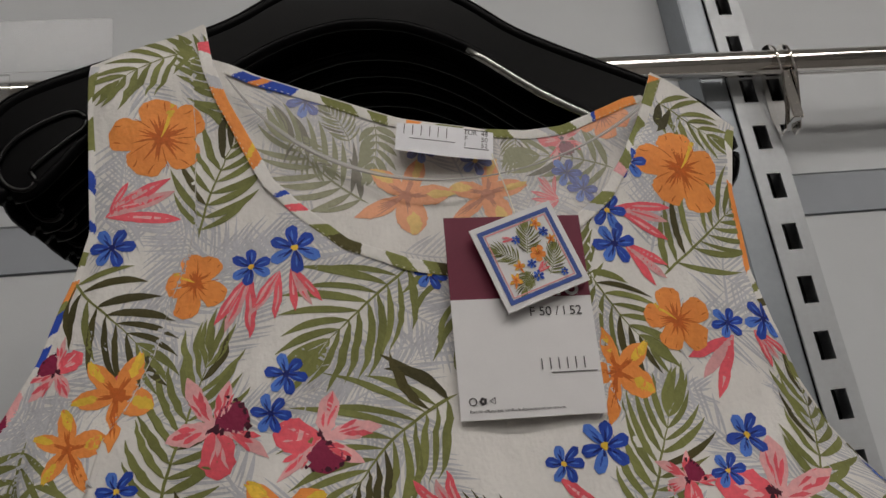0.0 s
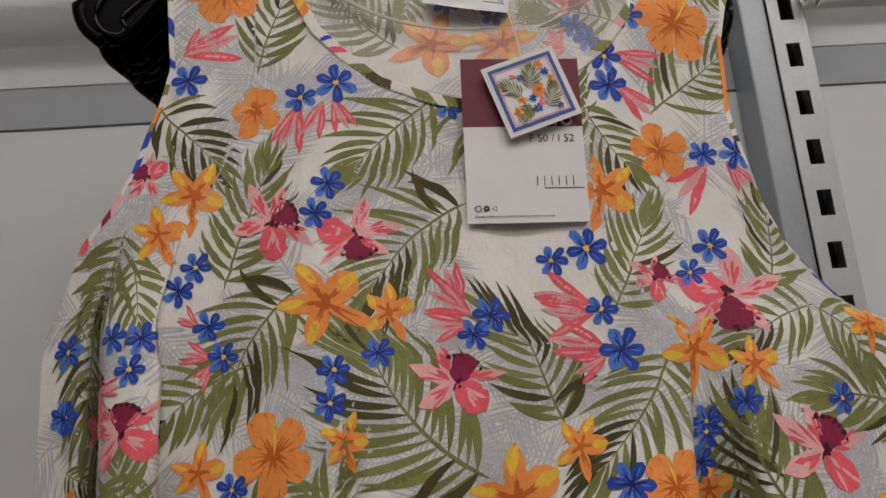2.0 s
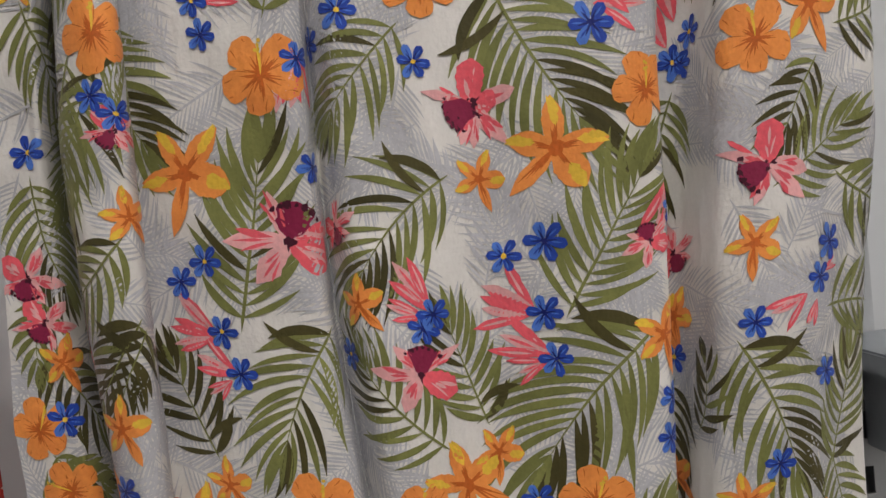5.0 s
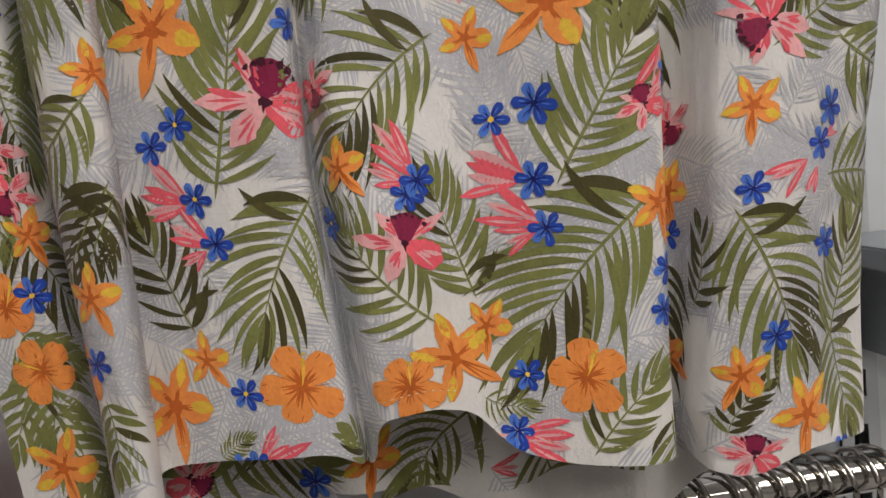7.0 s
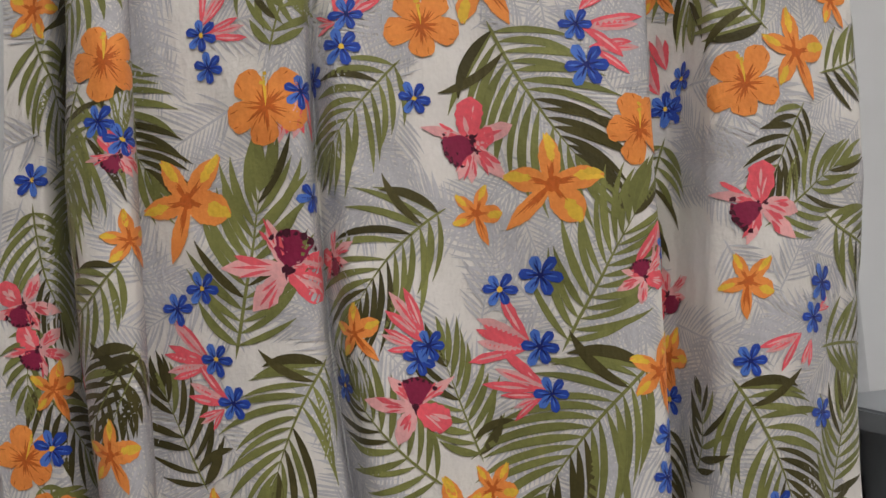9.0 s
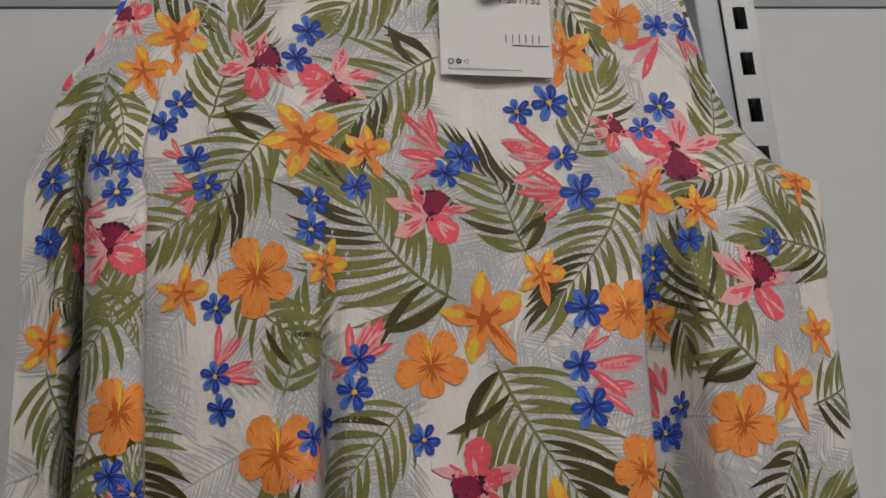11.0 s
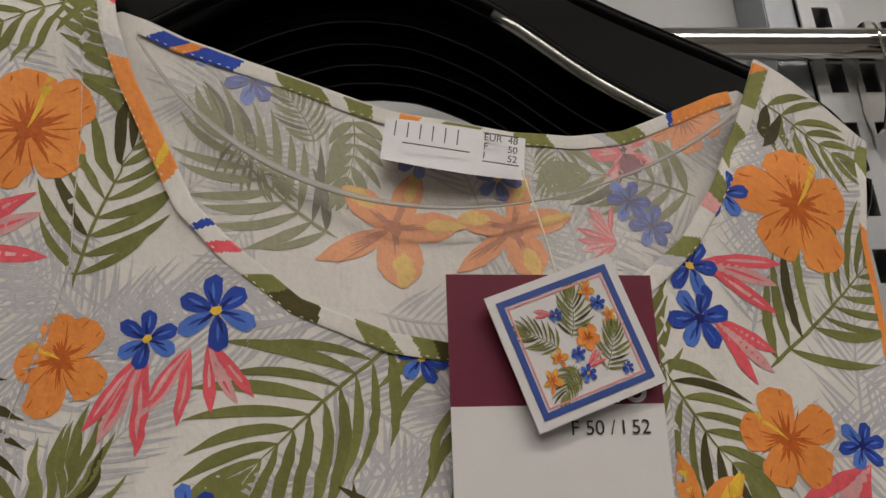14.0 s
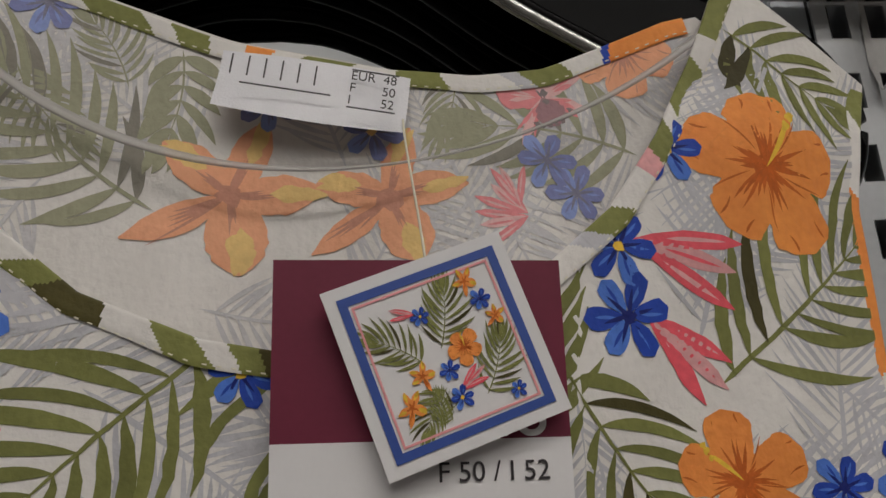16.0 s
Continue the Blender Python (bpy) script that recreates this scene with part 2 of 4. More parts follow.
# ---- slotted uprights with rails ----
def slotted_upright(x0):
    up = empty("slotted_upright", (x0, 0.30, 0), "grey steel shelf upright with a row of black slots", "upright", "uprights")
    w = 0.036
    for nm, a, b in (("face_strip", 0.0, 0.011), ("face_strip", 0.025, w)):
        boxed(nm, (a, b, 0, 0.002, 0, 2.6), PALE, up)
    first_bridge = None
    for k in range(51):
        z = 0.0203 + 0.05 * k
        if first_bridge is None:
            first_bridge = boxed("slot_bridge", (0.011, 0.025, 0.0, 0.002, 0.0125, 0.0375), PALE, up)
            first_bridge.location = (0, 0, z)
        else:
            ob = new("slot_bridge", first_bridge.data)
            ob.parent, ob.location = up, (0, 0, z)
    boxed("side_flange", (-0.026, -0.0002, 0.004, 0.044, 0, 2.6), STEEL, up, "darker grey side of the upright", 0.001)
    # black sheet behind the slots, painting the shade seen through them
    boxed("slot_back", (0.001, w - 0.001, 0.03, 0.044, 0, 2.6), SLOT_SHADE, up, "dark inside of the upright")
    boxed("cheek", (w - 0.002, w, 0.002, 0.044, 0, 2.6), PALE, up)
    return up


slotted_upright(0.312)
slotted_upright(-0.95)


def hang_rail(z, y, x0, x1, r=0.0122):
    rail = empty("hang_rail", ((x0 + x1) / 2, y, z), "polished chrome clothes rail on wall brackets", "clothes rail", "clothes rails")
    l = (x1 - x0) / 2
    n = 24
    for sx in (-1, 1):
        tube("end_cap", [(sx * l, 0, 0), (sx * (l + 0.003), 0, 0), (sx * (l + 0.005), 0, 0)], lambda t: r * (1.12 - 0.3 * t), CHROME, rail, sides=20)
    tube("tube", [(-l + 2 * l * i / n, 0, 0) for i in range(n + 1)], r, CHROME, rail, sides=28)
    return rail


def rail_bracket(x, y, z):
    br = empty("rail_bracket", (x, y, z), "chrome teardrop bracket holding the clothes rail", "bracket", "rail brackets")
    for off in (-0.0085, 0.0055):
        out = [(0.016 * math.cos(a) * 1.0, 0.018 * math.sin(a)) for a in (math.pi * i / 14 for i in range(15))]
        out += [(-0.016 + 0.0, -0.02), (-0.004, -0.055), (0.004, -0.068), (0.014, -0.07), (0.02, -0.05), (0.018, -0.02)]
        bm = plate(out, off, off + 0.0025)
        bmesh.ops.bevel(bm, geom=list(bm.edges), offset=0.0006, segments=1, affect="EDGES")
        bmesh.ops.rotate(bm, cent=(0, 0, 0), matrix=Matrix.Rotation(radians(90), 3, "Z"), verts=bm.verts)
        part("cheek_plate", bm, CHROME, br)
    boxed("web", (-0.0055, 0.0052, -0.010, 0.020, -0.064, -0.014), CHROME, br, bevel=0.001)
    return br


RAIL_Y, RAIL_Z = 0.280, 1.787
hang_rail(RAIL_Z, RAIL_Y, -1.2, 1.4)
rail_bracket(0.352, RAIL_Y, RAIL_Z)


# ---- the blouse: a cloth sheet hung in folds, with its print laid on it ----
def curve_of(rows):
    zs, vs = zip(*sorted(rows))
    return lambda z: np.interp(z, zs, vs)


LEFT = curve_of([(0.90, -0.292), (0.95, -0.295), (1.05, -0.300), (1.15, -0.296), (1.30, -0.284), (1.39, -0.281), (1.41, -0.278), (1.436, -0.266), (1.46, -0.256), (1.477, -0.241), (1.503, -0.226), (1.529, -0.217), (1.545, -0.210), (1.569, -0.203), (1.64, -0.206), (1.68, -0.207)])
RIGHT = curve_of([(0.90, 0.196), (1.0, 0.201), (1.1, 0.209), (1.18, 0.221), (1.25, 0.224), (1.31, 0.226), (1.36, 0.232), (1.377, 0.234), (1.389, 0.206), (1.409, 0.187), (1.431, 0.171), (1.457, 0.159), (1.49, 0.151), (1.52, 0.148), (1.57, 0.152), (1.595, 0.160), (1.616, 0.170)])
TOP = curve_of([(-0.208, 1.676), (-0.143, 1.698), (-0.139, 1.668), (-0.131, 1.640), (-0.116, 1.606), (-0.109, 1.589), (-0.095, 1.572), (-0.073, 1.552), (-0.043, 1.538), (-0.015, 1.532), (0.015, 1.536), (0.045, 1.551), (0.068, 1.569), (0.086, 1.592), (0.102, 1.617), (0.119, 1.651), (0.172, 1.614)])
# the folds at the hem: place along the front, depth behind the front plane, edge or fold
FOLDS = [(-0.285, 0.040), (-0.268, 0.034), (-0.2575, 0.036), (-0.2515, 0.095), (-0.2475, 0.036), (-0.240, 0.000), (-0.224, -0.014), (-0.2135, -0.010), (-0.2125, 0.004), (-0.220, 0.014), (-0.210, 0.020), (-0.180, 0.008), (-0.150, -0.004), (-0.126, -0.008), (-0.1165, -0.002), (-0.1135, 0.016), (-0.108, 0.006), (-0.096, -0.008), (-0.060, -0.006), (-0.030, -0.002), (0.010, -0.008), (0.045, -0.014), (0.066, -0.012), (0.0725, -0.002), (0.072, 0.020), (0.080, 0.036), (0.091, 0.026), (0.0945, 0.004), (0.100, -0.010), (0.120, -0.016), (0.145, -0.012), (0.165, -0.002), (0.188, 0.010), (0.199, 0.030)]
PLANE = 0.055
# where the main folds run, by height: the slit at the side, the side tail's edge, the middle fold, the deep fold and its far edge
FOLD_LINES = [
    (-0.2515, curve_of([(0.95, -0.243), (1.0, -0.245), (1.1, -0.254), (1.2, -0.259), (1.3, -0.250)])),
    (-0.2135, curve_of([(0.95, -0.211), (1.3, -0.208)])),
    (-0.1135, curve_of([(0.95, -0.102), (1.03, -0.108), (1.1, -0.113), (1.2, -0.113), (1.34, -0.110)])),
    (0.0725, curve_of([(0.95, 0.067), (1.0, 0.068), (1.12, 0.076), (1.25, 0.078), (1.37, 0.079)])),
    (0.0945, curve_of([(0.95, 0.083), (1.0, 0.088), (1.12, 0.099), (1.2, 0.107), (1.28, 0.113)])),
]
ROWS_Z = np.linspace(0.89, 1.70, 217)
NS = 561


def spline(c, m):
    """A Catmull-Rom curve through c at m even steps."""
    c = np.vstack([2 * c[0] - c[1], c, 2 * c[-1] - c[-2]])
    u = np.linspace(0, len(c) - 3 - 1e-9, m)
    i = u.astype(int)
    t = (u - i)[:, None]
    a, b, d, e = c[i], c[i + 1], c[i + 2], c[i + 3]
    return 0.5 * (2 * b + (d - a) * t + (2 * a - 5 * b + 4 * d - e) * t * t + (3 * b - a - 3 * d + e) * t ** 3)


def smooth01(v):
    v = np.clip(v, 0, 1)
    return v * v * (3 - 2 * v)


fold = np.array(FOLDS)
narrow = ((fold[:, 0] > -0.12) & (fold[:, 0] < -0.105)) | ((fold[:, 0] > 0.07) & (fold[:, 0] < 0.096))
mono = np.maximum.accumulate(fold[:, 0]) + np.linspace(0, 0.002, len(fold))
SX, SY = np.zeros((len(ROWS_Z), NS)), np.zeros((len(ROWS_Z), NS))
for r, z in enumerate(ROWS_Z):
    g = float(smooth01((1.47 - z) / 0.27)) ** 0.8
    l, rr = float(LEFT(z)), float(RIGHT(z))
    f = (mono - mono[0]) / (mono[-1] - mono[0])
    x_flat = l + f * (rr - l)
    x_fold = np.interp(fold[:, 0], [fold[0, 0], *[q for q, _ in FOLD_LINES], fold[-1, 0]], [l, *[float(c(z)) for _, c in FOLD_LINES], rr])
    y_flat = 0.004 + (0.010 + 0.012 * smooth01((1.5 - z) / 0.1)) * np.abs(2 * f - 1) ** 4 + 0.006 * (z - 1.45) / 0.2
    wave = 0.0020 * np.sin(fold[:, 0] * 61 + z * 9) + 0.0016 * np.sin(fold[:, 0] * 33 - z * 23)
    # the narrow folds of the front open only below the chest
    onset = float(smooth01((1.40 - z) / 0.18))
    depth = np.where(narrow, -0.008 + (fold[:, 1] + 0.008) * onset, fold[:, 1])
    c = np.stack([x_flat * (1 - g) + x_fold * g, y_flat * (1 - g) + depth * g + wave], 1)
    p = spline(c, NS)
    SX[r], SY[r] = p[:, 0], p[:, 1] + PLANE
for r, z in enumerate(ROWS_Z):
    # small creases, and the bend over the shoulder
    SY[r] += 0.0009 * np.sin(SX[r] * 105 + 8 * np.sin(z * 11)) * np.sin(z * 43 + 5 * SX[r])
    SY[r] += 0.007 * smooth01((z - 1.625 - np.where(SX[r] < 0, 0.025, -0.045)) / 0.036) ** 2
ARC = np.concatenate([np.zeros((len(ROWS_Z), 1)), np.cumsum(np.hypot(np.diff(SX, axis=1), np.diff(SY, axis=1)), axis=1)], 1)
DX, DY = np.gradient(SX, axis=1), np.gradient(SY, axis=1)
DL = np.hypot(DX, DY) + 1e-12
NX, NY = DY / DL, -DX / DL


def table(tab, z, s):
    """A table of the sheet at height z and place s (0 to NS - 1)."""
    r = np.clip((z - ROWS_Z[0]) / (ROWS_Z[1] - ROWS_Z[0]), 0, len(ROWS_Z) - 1.001)
    s = np.clip(s, 0, NS - 1.001)
    i, j = r.astype(int), s.astype(int)
    a, b = r - i, s - j
    return (tab[i, j] * (1 - b) + tab[i, j + 1] * b) * (1 - a) + (tab[i + 1, j] * (1 - b) + tab[i + 1, j + 1] * b) * a


S_ALL = np.arange(NS).astype(float)
z_top = np.full(NS, 1.6)
for _ in range(40):
    z_top = 0.5 * z_top + 0.5 * TOP(table(SX, z_top, S_ALL))
# the hem: front tails at different heights, notched at the folds
HEM = curve_of([(0, 0.900), (70, 0.905), (100, 0.935), (130, 0.925), (150, 0.945), (185, 0.957), (215, 0.958), (240, 0.946), (262, 0.941), (272, 0.944), (284, 0.970), (300, 0.974), (314, 0.968), (325, 0.942), (340, 0.932), (390, 0.928), (405, 0.940), (430, 0.935), (455, 0.920), (490, 0.914), (510, 0.925), (NS - 1, 0.918)])
z_hem = np.convolve(np.pad(HEM(S_ALL), 8, mode="edge"), np.hanning(19)[1:-1] / np.hanning(19).sum(), mode="valid")


def sheet_point(z, s, lift=0.0):
    return np.stack([table(SX, z, s) + lift * table(NX, z, s), table(SY, z, s) + lift * table(NY, z, s), z], 1)


def find_s(x, z):
    """The place along the sheet, at height z, of its foremost point at x."""
    xs, ys = table(SX, np.full(NS, z), S_ALL), table(SY, np.full(NS, z), S_ALL)
    near = np.abs(xs - x) + np.clip(ys - PLANE, 0, 1) * 0.08
    return float(np.argmin(near))


blouse = empty("blouse", (0, 0, 0), "cream sleeveless blouse with a tropical flower print on a black hanger", "blouse")
W_ROWS = 480
ww = np.linspace(0, 1, W_ROWS)
S2, W2 = np.meshgrid(S_ALL, ww)
Z2 = z_hem[None, :] + W2 * (z_top - z_hem)[None, :]
pts = sheet_point(Z2.ravel(), S2.ravel())
quads = [(r * NS + c, r * NS + c + 1, (r + 1) * NS + c + 1, (r + 1) * NS + c) for r in range(W_ROWS - 1) for c in range(NS - 1)]
front_panel = link_mesh("front_panel", pts, quads, CREAM, blouse, "cream viscose front with folds")


BACK_TOP = curve_of([(-0.196, 1.657), (-0.143, 1.678), (-0.132, 1.673), (-0.117, 1.664), (-0.094, 1.654), (-0.062, 1.642), (-0.039, 1.633), (0.009, 1.621), (0.036, 1.619), (0.059, 1.622), (0.100, 1.637), (0.110, 1.639), (0.151, 1.602)])


def back_depth(x, z):
    d = 0.080 + 0.034 * smooth01((1.55 - z) / 0.15) + 0.0015 * np.sin(x * 60 + z * 14)
    return d + 0.012 * smooth01((1.4 - z) / 0.3) * np.sin(x * 70)


bx = np.linspace(0, 1, 120)
bz = np.linspace(0, 1, 140)
B1, B2 = np.meshgrid(bx, bz)
xtop = -0.2035 + B1 * (0.162 + 0.2035)
ztop_b = BACK_TOP(xtop)
zb = 0.895 + 0.02 * np.sin(B1 * 7) + B2 * (ztop_b - 0.895 - 0.02 * np.sin(B1 * 7))
lb, rb = np.maximum(LEFT(zb) + 0.006, np.where(zb < 1.42, -0.240, -0.275)), np.minimum(RIGHT(zb) - 0.006, 0.21)
xb = lb + B1 * (rb - lb)
yb = back_depth(xb, zb)
back_panel = link_mesh("back_panel", np.stack([xb, yb, zb], 2).reshape(-1, 3), [(r * 120 + c, r * 120 + c + 1, (r + 1) * 120 + c + 1, (r + 1) * 120 + c) for r in range(139) for c in range(119)], CREAM, blouse, "cream printed back seen through the neck")


# ---- print motifs: flat strips and petals in metres, right and up, by layer ----
NAMES = list(PRINT)


class Motif:
    def __init__(self):
        self.v, self.f, self.m, self.l = [], [], [], []

    def grid(self, rows, mat, layer):
        """rows: lists of points of equal length."""
        b, n = len(self.v), len(rows[0])
        for r in rows:
            self.v += r
            self.l += [layer] * n
        for i in range(len(rows) - 1):
            for j in range(n - 1):
                self.f.append((b + i * n + j, b + i * n + j + 1, b + (i + 1) * n + j + 1, b + (i + 1) * n + j))
                self.m.append(NAMES.index(mat))

    def blade(self, p, ang, length, width, mat, layer, bend=0.0, shape=0.55, n=8, across=1, ragged=0.0, rnd=random, tip=1.25):
        """A leaf or petal from p towards ang, bent by bend radians over its length; shape is where it is widest."""
        rows, x, y, a = [], p[0], p[1], ang
        for i in range(n + 1):
            t = i / n
            k = (t / shape) ** 0.75 if t < shape else 1 - ((t - shape) / (1 - shape)) ** tip
            w = max(width * 0.5 * math.sin(math.pi / 2 * max(k, 0.0)), width * 0.03)
            w *= 1 + ragged * rnd.uniform(-1, 1)
            nx, ny = -math.sin(a), math.cos(a)
            rows.append([(x + nx * w * q, y + ny * w * q) for q in (2 * j / across - 1 for j in range(across + 1))])
            a += bend / n
            x += math.cos(a) * length / n
            y += math.sin(a) * length / n
        self.grid(rows, mat, layer)

    def blob(self, c, r, mat, layer, rnd, lobes=0.25, n=12):
        rows = [[], []]
        for i in range(n + 1):
            a = 2 * math.pi * i / n
            k = r * (1 + lobes * rnd.uniform(-1, 1)) if i < n else k0
            k0 = k if i == 0 else k0
            rows[0].append(c)
            rows[1].append((c[0] + k * math.cos(a), c[1] + k * math.sin(a)))
        self.grid(rows, mat, layer)


def hibiscus(size, ang, rnd):
    m = Motif()
    for k in range(5):
        a = ang + 0.63 + k * 2 * math.pi / 5 + rnd.uniform(-0.12, 0.12)
        ln = size * rnd.uniform(0.9, 1.14)
        side = rnd.choice((-1, 1))
        m.blade((0, 0), a - 0.06 * side, ln, size * rnd.uniform(0.66, 0.76), "orange", 6 + 0.12 * k, 0.15 * side, 0.66, 12, 4, 0.05, rnd, 2.8)
        m.blade((0, 0), a + 0.20 * side, ln * 0.92, size * rnd.uniform(0.40, 0.52), "orange", 6.06 + 0.12 * k, 0.1 * side, 0.74, 12, 4, 0.08, rnd, 2.6)
        for j in range(-3, 4):
            m.blade((0, 0), a + j * 0.13, size * rnd.uniform(0.25, 0.62), size * 0.05, "rust", 7.2, rnd.uniform(-0.3, 0.3), 0.25, 5, 1, 0.3, rnd)
        for j in (-1, 1):
            m.blade((math.cos(a + j * 0.2) * ln * 0.93, math.sin(a + j * 0.2) * ln * 0.93), a + math.pi + j * 0.3, size * rnd.uniform(0.12, 0.3), size * 0.03, "rust", 7.2, -0.6 * j, 0.2, 4)
        m.blade((math.cos(a + 0.6) * size * 0.22, math.sin(a + 0.6) * size * 0.22), a + 0.62, size * 0.5, size * 0.022, "rust", 7.3, 0.2, 0.5, 5)
    m.blob((0, 0), size * 0.15, "rust", 7.4, rnd, 0.4)
    m.blade((0, 0), ang, size * 0.62, size * 0.07, "yellow", 8, 0.25, 0.75, 7)
    for j in range(4):
        m.blob((math.cos(ang + 0.13) * size * (0.55 + 0.07 * j) + rnd.uniform(-1, 1) * size * 0.05, math.sin(ang + 0.13) * size * (0.55 + 0.07 * j) + rnd.uniform(-1, 1) * size * 0.05), size * 0.05, "yellow", 8.2, rnd, 0.4, 8)
    return m


def lily(size, ang, rnd):
    """Five pointed petals, yellow towards one edge, one of them broad and one long and streaked."""
    m = Motif()
    for k, (da, ln, wd) in enumerate(((0.0, 1.05, 0.46), (1.15, 1.0, 0.42), (2.45, 0.95, 0.46), (3.65, 1.22, 0.34), (4.95, 0.92, 0.64))):
        a = ang + da + rnd.uniform(-0.12, 0.12)
        b = rnd.uniform(-0.3, 0.3)
        sd = rnd.choice((-1, 1))
        m.blade((0, 0), a, size * ln, size * wd, "orange", 6 + 0.12 * k, b, 0.48, 14, 3, 0.07, rnd, 2.0 if wd > 0.5 else 1.3)
        if wd != 0.34:
            for q, wy in ((0.42, 0.20), (0.62, 0.16)):
                off = 0.10 * sd
                m.blade((math.cos(a + off) * size * ln * q, math.sin(a + off) * size * ln * q), a + b * 0.6 - 0.05 * sd, size * ln * (1.02 - q), size * wd * wy * 2, "yellow", 7, b * 0.4 - 0.25 * sd, 0.35, 8, 1, 0.25, rnd)
        for j in (-2, -1, 0, 1, 2):
            m.blade((0, 0), a + j * 0.07, size * ln * rnd.uniform(0.3, 0.5 if wd != 0.34 else 0.92), size * 0.045, "rust", 7.3, b * 0.6, 0.3, 6, 1, 0.3, rnd)
    m.blob((0, 0), size * 0.15, "rust", 7.5, rnd, 0.4)
    return m


def orchid(size, ang, rnd):
    m = Motif()
    for k, (da, ln, wd, mat, tipk) in enumerate(((1.7, 1.15, 0.34, "rose", 1.2), (2.75, 0.95, 0.42, "rose", 1.3), (0.85, 0.90, 0.28, "rose", 1.2), (4.3, 0.95, 0.62, "pink", 2.2), (5.35, 1.15, 0.22, "rose", 1.1))):
        a = ang + da + rnd.uniform(-0.12, 0.12)
        bd = rnd.uniform(-0.4, 0.4)
        m.blade((0, 0), a, size * ln, size * wd, mat, 6 + 0.12 * k, bd, 0.55, 10, 3, 0.14, rnd, tipk)
        for j in (-1, 0, 1):
            q = rnd.uniform(0.1, 0.45)
            m.blade((math.cos(a + j * 0.16) * size * q, math.sin(a + j * 0.16) * size * q), a + j * 0.12 + bd * 0.4, size * ln * rnd.uniform(0.3, 0.6), size * rnd.uniform(0.04, 0.12), "pink" if mat == "rose" else "rose", 7, j * 0.2, 0.6, 6, 1, 0.35, rnd)
    m.blade((0, 0), ang, size * 0.66, size * 0.62, "magenta", 7.5, 0.0, 0.62, 10, 3, 0.22, rnd, 2.8)
    for j in range(-3, 4):
        m.blob((math.cos(ang + j * 0.24) * size * 0.60, math.sin(ang + j * 0.24) * size * 0.60), size * rnd.uniform(0.035, 0.07), "plum", 7.7, rnd, 0.5, 7)
    for j in range(3):
        m.blob((rnd.uniform(-0.1, 0.12) * size, rnd.uniform(-0.1, 0.12) * size), size * rnd.uniform(0.04, 0.08), "plum", 8, rnd, 0.4)
    m.blade((0, 0), ang + math.pi, size * 0.22, size * 0.05, "plum", 8, 0.3, 0.4, 4)
    return m


def blue_flower(size, ang, rnd):
    m = Motif()
    for k in range(6):
        a = ang + k * math.pi / 3 + rnd.uniform(-0.12, 0.12)
        m.blade((math.cos(a) * size * 0.08, math.sin(a) * size * 0.08), a, size * rnd.uniform(0.85, 1.0), size * 0.50, "sky" if k in (2, 4) else "blue", 9 + 0.1 * k, rnd.uniform(-0.2, 0.2), 0.66, 7, 2, 0.05, rnd, 2.2)
        m.blade((0, 0), a + 0.1, size * 0.62, size * 0.10, "navy", 9.8, 0.1, 0.35, 4)
        m.blade((math.cos(a) * size * 0.3, math.sin(a) * size * 0.3), a - 0.15, size * 0.5, size * 0.08, "blue" if k in (2, 4) else "sky", 9.8, 0.1, 0.5, 4)
    m.blob((0, 0), size * 0.15, "yellow" if rnd.random() < 0.5 else "navy", 10, rnd, 0.3, 8)
    return m


def pink_spray(size, ang, rnd):
    """Three narrow pointed leaves with a paler or darker streak."""
    m = Motif()
    for k in range(3):
        a = ang + (k - 1) * 0.33 + rnd.uniform(-0.06, 0.06)
        ln = size * rnd.uniform(0.8, 1.08)
        bend = rnd.uniform(-0.25, 0.25)
        m.blade((0, 0), a, ln, size * 0.17, ("pink", "rose", "pink")[k], 4 + 0.1 * k, bend, 0.62, 11, 1, 0.10, rnd)
        m.blade((math.cos(a) * ln * 0.3, math.sin(a) * ln * 0.3), a + bend * 0.3, ln * 0.55, size * 0.045, ("rose", "pink", "rose")[k], 4.6, bend * 0.6, 0.5, 6, 1, 0.2, rnd)
    return m


